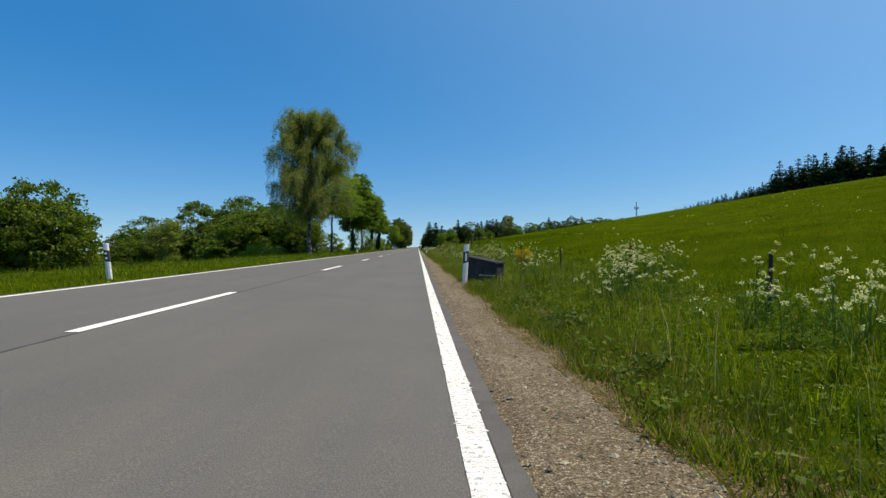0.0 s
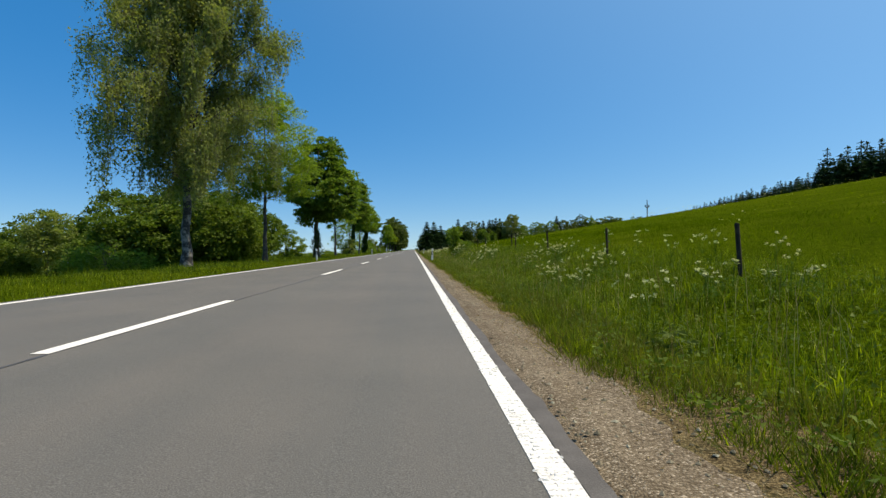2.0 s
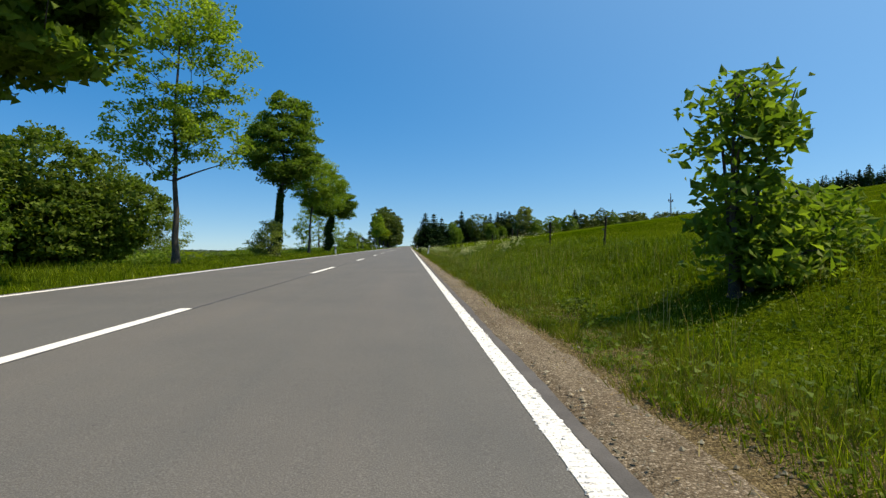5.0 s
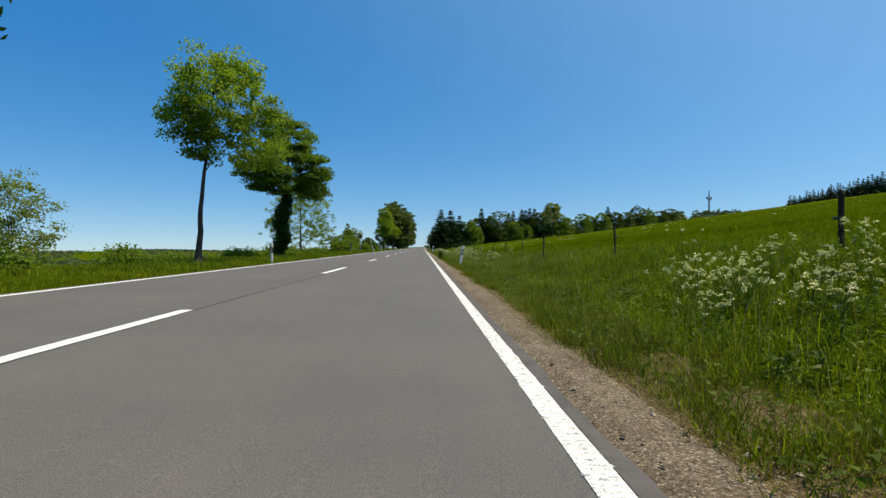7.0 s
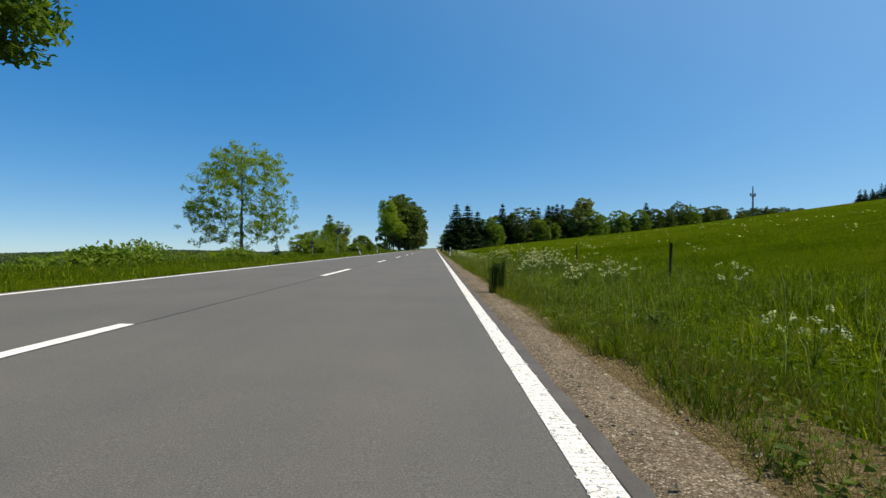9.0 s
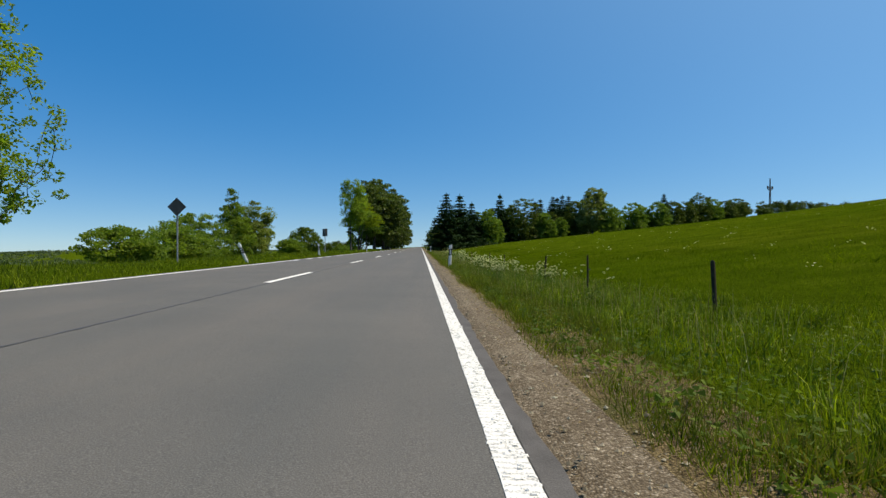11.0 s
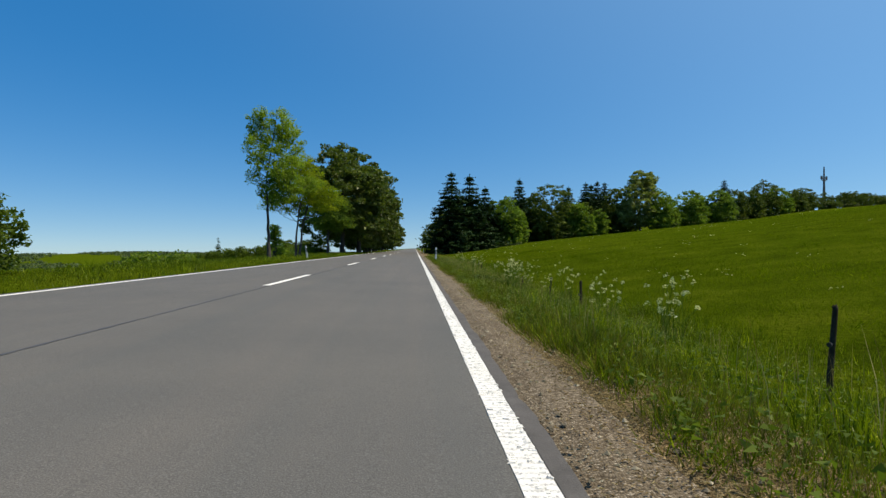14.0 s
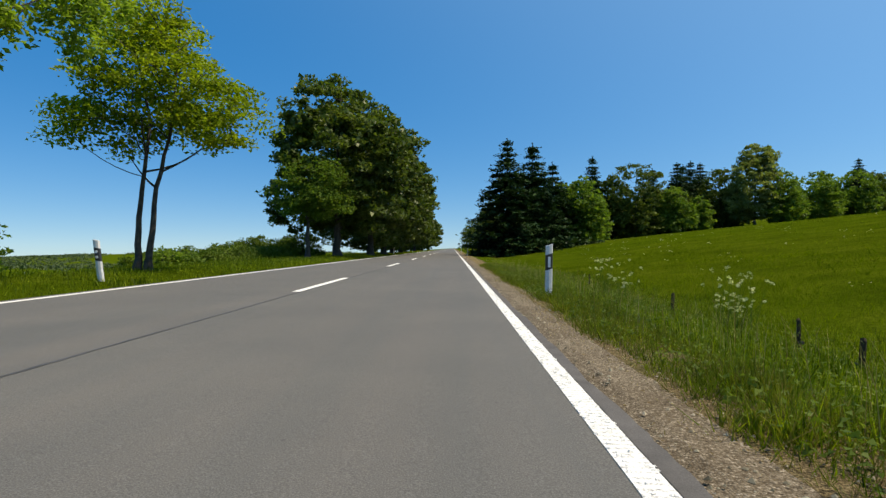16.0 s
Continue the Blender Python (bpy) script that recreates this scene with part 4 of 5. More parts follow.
EDGE_WOOD = [        # x, y, height, radius, light or dark
    (15.4, 269, 8.4, 2.3, 1), (13.2, 272, 8.2, 2.2, 1), (17.4, 273, 6.8, 2.0, 1), (27.2, 285, 11.2, 4.9, 0), (24.2, 287, 9.4, 3.2, 0), (32.2, 283, 6.8, 2.4, 1), (37.0, 286, 5.2, 1.7, 1), (35.0, 290, 7.4, 2.6, 0), (42.6, 291, 9.8, 3.2, 0),
    (49.4, 286, 8.2, 2.7, 1), (52.6, 289, 6.8, 2.2, 1), (59.2, 292, 8.0, 3.3, 1), (63.4, 297, 6.8, 2.3, 1), (67.6, 295, 7.6, 2.9, 1), (75.5, 303, 7.4, 3.0, 0), (80.5, 305, 7.0, 3.0, 0), (86.3, 308, 9.0, 3.2, 0), (92, 312, 7.0, 3.3, 1), (99, 316, 6.0, 3.4, 0), (106, 322, 6.6, 3.2, 0),
    (10, 275, 8.8, 3.2, 0), (5.6, 270, 7.4, 2.8, 0), (4.2, 266.5, 4.6, 1.9, 0), (20.5, 293, 10, 3.6, 0), (45.6, 294, 9.5, 3.4, 0)]
for k, (x, y, h, r, light) in enumerate(EDGE_WOOD):
    broadleaf("edge_tree", x, y, "rounded light green tree at the edge of the wood" if light else "rounded dark green tree at the edge of the wood",
              [(0, 0, h * 0.56, r, r, h * 0.44), (r * 0.35, -0.5, h * 0.34, r * 0.85, r * 0.8, h * 0.34), (-r * 0.4, 0, h * 0.32, r * 0.75, r * 0.8, h * 0.32), (0, -r * 0.3, h * 0.18, r * 0.9, r * 0.8, h * 0.2)],
              "maple" if light else "wood", int(5000 + 130 * r * h), 0.36, 0.18, int(150 + 6 * r * h), 0.34, seed=330 + k, fork=0.15, fill=0.76, limbs=16, group="wood's edge", corners=3)
broadleaf("birch_tree", 46.2, 287.0, "tall grey-green birch rising over the wood's edge",
          [(0, 0, 6.0, 4.0, 3.4, 5.0), (0.4, 0, 9.8, 2.6, 2.2, 3.0), (1.9, 0, 10.6, 1.5, 1.4, 2.0), (-1.2, 0, 3.6, 3.4, 3.0, 3.3)], "birch", 17000, 0.34, 0.22, 420, 0.36, BARK_BIRCH, seed=360, fork=0.2, fill=0.6, limbs=40, droop=0.8, corners=3)
for k in range(26):
    x, y = 112 + 3.6 * k + 2 * math.sin(k * 2.1), 330 + 2.2 * k + 5 * math.sin(k * 1.3)
    h = 4.0 + 1.6 * math.sin(k * 1.7) + (1.5 if k % 7 == 0 else 0)
    shrub("crest_bush", x, y, "bushy tree on the crest of the hill", [(0, 0, h * 0.5, 2.8, 2.8, h * 0.5)], "wood", 1500, 0.42, 370 + k, 50, 0.5, group="bushes on the crest", corners=3)

# spruce wood on the hilltop
rng = np.random.default_rng(5)
SPF = [spruce_meshes(11.0, 2.7, 311, 1000, 0.7, 99), spruce_meshes(9.6, 2.5, 312, 940, 0.7, 99)]
for k in range(126):
    row, along = divmod(k, 42)
    x = 113 + row * 3.4 + along * 1.4 + rng.uniform(-1.2, 1.2)
    y = 192 - along * 1.65 + row * 3.0 + rng.uniform(-1.5, 1.5)
    spruce(x, y, SPF[k % 2], "dark spruce of the hilltop wood", rng.uniform(0.8, 1.2) * float(np.interp(along, [0, 4, 6, 16], [0.4, 0.68, 1.15, 1.35])), rng.uniform(0, 360), "hilltop wood", 1.6)
for k in range(100):
    row, along = divmod(k, 50)
    spruce(137 + 0.37 * along + row * 3 + rng.uniform(-0.7, 0.7), 290 - along + row * 3 + rng.uniform(-1, 1), SPF[k % 2], "young spruce on the far crest", (0.62 + 0.009 * along) * rng.uniform(0.85, 1.15), rng.uniform(0, 360), "young spruces on the crest", 1.5)
for k in range(18):
    x, y = -260 - rng.uniform(0, 900), 120 + rng.uniform(-80, 1300)
    spruce(x, y, SPF[k % 2], "spruce in the far valley", rng.uniform(0.7, 1.2), rng.uniform(0, 360), "valley trees")


def valley_woods(name, n, x0, x1, y0, y1, size, high, label, seed):
    """Far woods and scrub across the valley, too far off to tell their trees apart."""
    rng = np.random.default_rng(seed)
    x, y = rng.uniform(x0, x1, n), rng.uniform(y0, y1, n)
    p = np.sin(x / 130.0 + 2) * np.sin(y / 170.0 + 1) + 0.6 * np.sin(x / 57.0 + y / 83.0)
    keep = (p > -0.5) & (rng.uniform(0, 1, n) < smooth((x1 - x) / (0.3 * (x1 - x0))) * smooth((y - y0) / (0.25 * (y1 - y0))))
    x, y = x[keep], y[keep]
    c = np.repeat(np.stack([x, y, land(x, y) + high], -1), 9, 0)
    c = c + rng.normal(size=c.shape) * [size, size, high * 0.5]
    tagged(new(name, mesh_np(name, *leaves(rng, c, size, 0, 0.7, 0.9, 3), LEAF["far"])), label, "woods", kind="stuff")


# both covers take the haze-coloured leaf, which dulls the valley
valley_woods("valley_woods", 24000, -2600, -250, -900, 3600, 4.2, 2.6, "dark haze-tinted woods on the hills across the valley", 590)
valley_woods("valley_scrub", 12000, -380, -60, -60, 560, 1.1, 0.8, "dark haze-tinted scrub on the slope below the road", 591)
spruce(-98, 455, SPF[0], "single spruce behind the hedge", 1.45, 0, "valley trees")


# ---- things by the road ----
def box(bm, x0, x1, y0, y1, z0, z1, bevel=0.0):
    g = bmesh.ops.create_cube(bm, size=1.0, matrix=Matrix.LocRotScale(((x0 + x1) / 2, (y0 + y1) / 2, (z0 + z1) / 2), None, (x1 - x0, y1 - y0, z1 - z0)))
    if bevel:
        bmesh.ops.bevel(bm, geom=list({e for v in g["verts"] for e in v.link_edges}), offset=bevel, segments=2, affect="EDGES")


def profile_prism(bm, pts, z_of):
    """A closed prism over the outline pts; z_of gives bottom and top at each corner."""
    lo = [bm.verts.new((x, y, z_of(x, y)[0])) for x, y in pts]
    hi = [bm.verts.new((x, y, z_of(x, y)[1])) for x, y in pts]
    n = len(pts)
    bm.faces.new(list(reversed(lo)))
    bm.faces.new(hi)
    for k in range(n):
        bm.faces.new((lo[k], lo[(k + 1) % n], hi[(k + 1) % n], hi[k]))


POST_OUTLINE = [(-0.058, -0.012), (-0.046, -0.03), (0.0, -0.036), (0.046, -0.03), (0.058, -0.012), (0.05, 0.03), (0.0, 0.05), (-0.05, 0.03)]


def marker_post(x, y, z, tilt, height, label, side):
    """A white delineator post with a slanting top, a slanting black band and a reflector."""
    ob = thing("marker_post", pose(x, y, z, tilt[0], tilt[1], 0), label, "marker post", "marker posts along the road")
    slope = 0.33 * side
    top = lambda px: height - 0.02 + slope * px
    for lo, hi, name, mat, grow in ((None, height - 0.42, "body", POST_WHITE, 1.0), (height - 0.418, height - 0.17, "black_band", POST_BLACK, 1.012), (height - 0.168, height - 0.02, "cap", POST_WHITE, 1.0)):
        bm = bmesh.new()
        profile_prism(bm, [(px * grow, py * grow) for px, py in POST_OUTLINE],
                      lambda px, py: (-0.2 if lo is None else lo + slope * px, hi + slope * px))
        p = part(name, bm, ob, "", mat)
        if name == "black_band":
            bm = bmesh.new()
            if side > 0:
                box(bm, -0.02, 0.02, -0.046, -0.037, height - 0.38, height - 0.21, 0.003)
            else:
                for zc in (height - 0.345, height - 0.245):
                    bmesh.ops.create_cone(bm, cap_ends=True, segments=16, radius1=0.027, radius2=0.027, depth=0.01,
                                          matrix=pose(0, -0.041, zc, 90, 0, 0))
            part("reflector", bm, p, "pale grey reflector", REFLECTOR)
    return ob


for x, y, ty in ((0.80, 11.9, 3.5), (0.73, 61.0, 2.5), (1.0, 110.1, 10), (0.77, 159.4, 2.5), (0.9, 208.9, 1.0), (0.85, 258.3, 1.0), (0.85, 307.5, 0.0)):
    marker_post(x, y, float(land(x, y)), (0, ty, 0), 0.88, "white marker post with black band on the gravel edge", 1)
for x, y, ty in ((-6.95, 12.2, -6), (-6.95, 62.0, -2), (-6.85, 109.8, 0), (-6.9, 159.8, -24), (-7.2, 176.3, -4), (-7.3, 210.3, -7), (-7.1, 260, 0)):
    marker_post(x, y, float(land(x, y)) - 0.03, (0, ty, 0), 0.84, "white marker post with black band, leaning on the far verge" if abs(ty) > 5 else "white marker post with black band on the far verge", -1)


def fence_post(x, y, h, r, tilt, seed):
    rng = np.random.default_rng(seed)
    ob = thing("fence_post", pose(x, y, float(land(x, y)) - 0.2, tilt, rng.uniform(-2, 2), rng.uniform(0, 360)), "dark weathered round wooden pasture post in tall grass", "fence post", "pasture fence")
    v, f = tube([(0, 0, 0), (0.01, 0, h * 0.5), (0, 0.01, h + 0.18), (0, 0, h + 0.2), (0, 0, h + 0.201)], [r, r, r * 0.97, r * 0.9, 0.002], 9)
    v = v + rng.normal(size=v.shape) * [0.003, 0.003, 0.004]
    part("post", mesh_np("post", v, f, OLD_WOOD), ob)
    bm = bmesh.new()
    bmesh.ops.create_cone(bm, cap_ends=True, segments=8, radius1=0.014, radius2=0.02, depth=0.05, matrix=pose(r + 0.02, 0, h * 0.85, 0, 90, 0))
    part("insulator", bm, ob, "black plastic insulator", POST_BLACK)
    return ob


FENCE = [(3.85, 6.0), (3.8, 10.0), (3.75, 15.0), (3.7, 20.6), (3.8, 26.8), (3.8, 31.5), (3.89, 36.8), (3.95, 42.5), (4.5, 51.4), (4.42, 51.8), (3.78, 57.0), (4.0, 63.0), (4.0, 69.0), (4.0, 75.0), (4.0, 80.0), (3.86, 86.1), (4.12, 86.25),
         (4.0, 92.4), (3.79, 99.0), (3.5, 105.2), (4.0, 112.0), (4.0, 117.0), (4.0, 122.4), (3.9, 129.0), (3.9, 134.0), (3.9, 140.0), (3.8, 146.0), (3.8, 152.0), (4.05, 157.8), (3.5, 163.8), (3.1, 166.2), (2.75, 171.3), (3.0, 178.7), (3.25, 186.3), (3.45, 190.0), (3.3, 193.2), (3.35, 205.4), (3.3, 206.3), (3.35, 210.1), (3.8, 218.0), (3.9, 226.0)]
TOP_Y = [6, 20.6, 31.5, 36.8, 42.5, 51.5, 57, 86, 92, 99, 112, 122, 129, 158, 164, 178.2, 186.3, 190, 193.2, 201, 206.3, 210.1, 230]
TOP_Z = [0.74, 0.89, 1.14, 1.31, 1.36, 1.56, 1.46, 1.6, 1.42, 1.36, 1.12, 0.96, 0.91, 0.48, 0.5, 0.42, 0.12, -0.03, -0.12, -0.08, -0.02, 0.0, 0.05]
for k, (x, y) in enumerate(FENCE):
    fence_post(x, y, float(np.interp(y, TOP_Y, TOP_Z) - land(x, y)) - 0.08 + 0.04 * math.sin(k * 1.9), 0.026 + 0.005 * math.sin(k * 2.7), 2.5 * math.sin(k * 3.3), 400 + k)


def sign(x, y):
    z = float(land(x, y))
    ob = thing("road_sign", pose(x, y, z, 0, 0, 0), "dark sign backs on a thin steel pole by the field entrance", "road sign")
    v, f = tube([(0, 0, -0.2), (0, 0, 1.0), (0, 0, 2.0), (0, 0, 2.02), (0, 0, 2.021)], [0.03, 0.03, 0.03, 0.028, 0.002], 10)
    part("pole", mesh_np("pole", v, f, STEEL, True), ob)
    for sx, turn in ((-0.11, -12), (0.11, 14)):
        bm = bmesh.new()
        box(bm, -0.09, 0.09, -0.012, 0.012, -0.3, 0.3, 0.008)
        bmesh.ops.transform(bm, matrix=pose(sx, -0.045, 1.66, 0, 0, turn), verts=bm.verts)
        part("sign_panel", bm, ob, "", SIGN_BACK)
    for zc in (1.5, 1.82):
        bm = bmesh.new()
        box(bm, -0.13, 0.13, -0.036, 0.036, zc - 0.018, zc + 0.018, 0.004)
        part("bracket", bm, ob, "", STEEL)


sign(-8.05, 183.5)


def small_sign(x, y, high, turn, round_plate):
    """The dark back of a round or diamond plate on a thin pole."""
    z = float(land(x, y))
    ob = thing("round_sign" if round_plate else "diamond_sign", pose(x, y, z, 0, 0, turn), "small dark round sign with a plate below on a short post" if round_plate else "dark back of a diamond-shaped road sign on a grey pole", "road sign")
    v, f = tube([(0, 0, -0.2), (0, 0, high * 0.5), (0, 0, high), (0, 0, high + 0.02), (0, 0, high + 0.021)], [0.03, 0.03, 0.03, 0.028, 0.002], 10)
    part("pole", mesh_np("pole", v, f, STEEL, True), ob)
    bm = bmesh.new()
    if round_plate:
        bmesh.ops.create_cone(bm, cap_ends=True, segments=28, radius1=0.14, radius2=0.14, depth=0.014, matrix=pose(0, -0.045, high - 0.12, 90, 0, 0))
    else:
        box(bm, -0.22, 0.22, -0.007, 0.007, -0.22, 0.22, 0.004)
        bmesh.ops.transform(bm, matrix=pose(0, -0.045, high - 0.26, 0, 45, 0), verts=bm.verts)
    part("sign_panel", bm, ob, "", SIGN_BACK)
    bm = bmesh.new()
    if round_plate:
        box(bm, -0.12, 0.12, -0.052, -0.038, high - 0.42, high - 0.3, 0.004)
        part("lower_plate", bm, ob, "", SIGN_BACK)
    else:
        box(bm, -0.1, 0.1, -0.036, 0.036, high - 0.28, high - 0.24, 0.004)
        part("bracket", bm, ob, "", STEEL)


small_sign(-8.55, 148.3, 0.95, 0, True)
small_sign(-8.45, 157.3, 2.1, 0, False)


def lidded_box(x, y):
    ob = thing("lidded_box", pose(x, y, float(land(x, y)) - 0.03, 0, 0, 12), "dark lidded wooden box in the grass beside the lone tree", "box")
    bm = bmesh.new()
    profile_prism(bm, [(-0.23, -0.2), (0.23, -0.2), (0.23, 0.2), (-0.23, 0.2)], lambda px, py: (0.0, 0.56))
    bmesh.ops.bevel(bm, geom=list(bm.edges), offset=0.01, segments=2, affect="EDGES")
    part("body", bm, ob, "", OLD_WOOD)
    bm = bmesh.new()
    profile_prism(bm, [(-0.27, -0.24), (0.27, -0.24), (0.27, 0.24), (-0.27, 0.24)], lambda px, py: (0.562, 0.6 + 0.05 * (py + 0.24)))
    bmesh.ops.bevel(bm, geom=list(bm.edges), offset=0.008, segments=2, affect="EDGES")
    part("lid", bm, ob, "", BOX_GREY)


lidded_box(-15.75, 154.2)


def mast(x, y):
    z = float(land(x, y))
    ob = thing("lattice_mast", pose(x, y, z - 0.3, 0, 0, 25), "thin grey lattice mast with cross arms on the hill", "mast")
    legs = []
    for sx, sy in ((-1, -1), (1, -1), (1, 1), (-1, 1)):
        legs.append(tube([(sx * 0.36, sy * 0.36, 0), (sx * 0.22, sy * 0.22, 8), (sx * 0.08, sy * 0.08, 16.5)], [0.12, 0.11, 0.09], 5))
    part("leg_frame", mesh_np("leg_frame", *join(legs), MAST_GREY), ob)
    br = []
    for k in range(12):
        a, b = k * 1.2, (k + 1) * 1.2
        ra, rb = 0.36 - 0.018 * a, 0.36 - 0.018 * b
        for sx, sy, tx, ty in ((-1, -1, 1, -1), (1, -1, 1, 1), (1, 1, -1, 1), (-1, 1, -1, -1)):
            br.append(tube([(sx * ra, sy * ra, a), (tx * rb, ty * rb, b)], [0.035, 0.035], 4))
    part("bracing", mesh_np("bracing", *join(br), MAST_GREY), ob)
    for zc, w in ((11.6, 1.3), (12.4, 1.9)):
        bm = bmesh.new()
        box(bm, -w, w, -0.16, 0.16, zc - 0.17, zc + 0.17, 0.03)
        part("cross_arm", bm, ob, "", MAST_GREY)
    for sx in (-1.9, -1.3, 1.3, 1.9):
        bm = bmesh.new()
        bmesh.ops.create_cone(bm, cap_ends=True, segments=8, radius1=0.17, radius2=0.17, depth=1.3, matrix=pose(sx, 0, 12.5))
        part("antenna", bm, ob, "", MAST_GREY)


mast(147.2, 367.6)
pole = thing("pole", pose(88, 311, float(land(88, 311)) - 0.2), "thin dark pole at the wood's edge", "pole")
part("shaft", mesh_np("shaft", *tube([(0, 0, 0), (0, 0, 5), (0, 0, 9.2)], [0.14, 0.12, 0.09], 8), OLD_WOOD, True), pole)


def headwall():
    """The dark culvert wall behind the first marker post: a tapering wall, a coping and a pale ledge."""
    x0, y0 = 1.33, 12.1
    ob = thing("culvert_headwall", pose(x0, y0, float(land(x0, y0)) - 0.1, 0, 0, -60), "dark grey culvert headwall half hidden in verge grass", "culvert wall")
    rise = lambda x: 0.66 - 0.13 * (x + 0.58) / 1.16
    bm = bmesh.new()
    profile_prism(bm, [(-0.58, -0.11), (0.46, -0.11), (0.46, 0.11), (-0.58, 0.11)], lambda x, y: (0.0, rise(x)))
    bmesh.ops.bevel(bm, geom=list(bm.edges), offset=0.012, segments=2, affect="EDGES")
    part("wall_body", bm, ob, "", BOX_GREY)
    bm = bmesh.new()
    profile_prism(bm, [(-0.61, -0.14), (0.49, -0.14), (0.49, 0.14), (-0.61, 0.14)], lambda x, y: (rise(x) + 0.002, rise(x) + 0.04))
    bmesh.ops.bevel(bm, geom=list(bm.edges), offset=0.009, segments=2, affect="EDGES")
    part("coping", bm, ob, "", BOX_GREY)
    bm = bmesh.new()
    profile_prism(bm, [(-0.62, -0.11), (-0.585, -0.11), (-0.585, 0.5), (-0.62, 0.5)], lambda x, y: (0.0, rise(-0.58) - 0.02 - 0.3 * max(0.0, y)))
    part("wing", bm, ob, "", BOX_GREY)
    bm = bmesh.new()
    box(bm, -0.12, 0.42, -0.15, -0.112, 0.27, 0.3, 0.006)
    part("ledge", bm, ob, "pale ledge", CONCRETE)


headwall()


def stump_post(x, y):
    """Two rotten post stubs with a loop of wire, overgrown by grass and dark weeds."""
    rng = np.random.default_rng(9)
    ob = thing("wooden_stump", pose(x, y, float(land(x, y)) - 0.1, 0, 0, 0), "dark splintered wooden stubs overgrown with grass on the gravel edge", "stump")
    n = 12
    a = np.linspace(0, 2 * np.pi, n, endpoint=False)
    for cx, cy, high, wide, lean in ((-0.035, 0.0, 0.52, 0.065, -0.01), (0.085, 0.02, 0.66, 0.035, 0.02)):
        rows = []
        for s, r in ((0, 1.1), (0.3, 1.0), (0.68, 0.9), (1.0, 0.8)):
            rows.append(np.stack([cx + lean * s + wide * r * np.cos(a), cy + wide * r * np.sin(a), np.full(n, high * s) + (rng.uniform(-0.07, 0.05, n) if s == 1.0 else 0)], -1) + rng.normal(size=(n, 3)) * 0.008)
        rows.append(np.stack([cx + lean + wide * 0.6 * np.cos(a), cy + wide * 0.6 * np.sin(a), np.full(n, high * 0.8)], -1))
        rows.append(np.stack([cx + lean + 0.002 * np.cos(a), cy + 0.002 * np.sin(a), np.full(n, high * 0.79)], -1))
        i, j = np.meshgrid(np.arange(len(rows) - 1), np.arange(n), indexing="ij")
        q, e = i * n + j, i * n + (j + 1) % n
        part("stub", mesh_np("stub", np.concatenate(rows), np.stack([q, e, e + n, q + n], -1).reshape(-1, 4), OLD_WOOD), ob)
    t = np.linspace(0, 1, 12)
    part("wire_loop", mesh_np("wire_loop", *tube(np.stack([-0.12 - 0.09 * np.sin(np.pi * t), -0.05 + 0 * t, 0.28 + 0.26 * t], -1), np.full(12, 0.006), 5), OLD_WOOD), ob, "dark rusty wire loop")
    for name, n, mat, label, wide, h0, h1 in (("weed_stems", 150, LEAF["ivy"], "dark stems growing up the stubs", 0.1, 0.35, 0.75), ("grass_fringe", 120, GRASS, "green grass round the stubs", 0.15, 0.45, 0.92), ("foot_grass", 130, GRASS_EDGE, "half-dry grass at the foot", 0.16, 0.15, 0.34)):
        ang, r = rng.uniform(0, 2 * np.pi, n), wide * rng.uniform(0.35, 1, n)
        v, f = blades(rng, np.stack([r * np.cos(ang), r * np.sin(ang), np.full(n, 0.08)], -1), h0, h1, 0.007, 0.07)
        part(name, mesh_np(name, v, f, mat), ob, label)
    for name, n, mat, label in (("weed_leaves", 1000, LEAF["spruce"], "dark tangled leaves"), ("young_leaves", 90, LEAF["bush"], "small bright leaves")):
        ang, r, up = rng.uniform(0, 2 * np.pi, n), 0.02 + 0.1 * rng.uniform(0, 1, n), 0.1 + 0.52 * rng.uniform(0, 1, n) ** 1.2
        part(name, mesh_np(name, *leaves(rng, np.stack([r * np.cos(ang), r * np.sin(ang), up], -1), 0.036, 0.3, 0.8, 0.45), mat), ob, label)


def blades(rng, base, h0, h1, width, bend=0.35):
    """Grass blades: a bent strip that narrows to a tip, as triangles."""
    n = len(base)
    h = rng.uniform(h0, h1, n)[:, None]
    a = rng.uniform(0, 2 * np.pi, n)
    side = np.stack([np.cos(a), np.sin(a), 0 * a], -1)
    w = side * width * rng.uniform(0.6, 1.3, (n, 1)) / 2
    b = a + np.pi / 2 + rng.normal(size=n) * 0.6
    lean = np.stack([np.cos(b), np.sin(b), 0 * b], -1) * h * rng.uniform(0.05, bend * 2, (n, 1))
    up = np.array([0, 0, 1.0])
    m = base + up * h * 0.58 + lean * 0.3
    t = base + up * h * rng.uniform(0.86, 1.0, (n, 1)) + lean
    v = np.stack([base - w, base + w, m + w * 0.75, m - w * 0.75, t], 1).reshape(-1, 3)
    k = np.arange(n)[:, None] * 5
    f = np.concatenate([k + [0, 1, 2], k + [0, 2, 3], k + [3, 2, 4]], 1).reshape(-1, 3)
    return v, f


stump_post(0.56, 121.28)


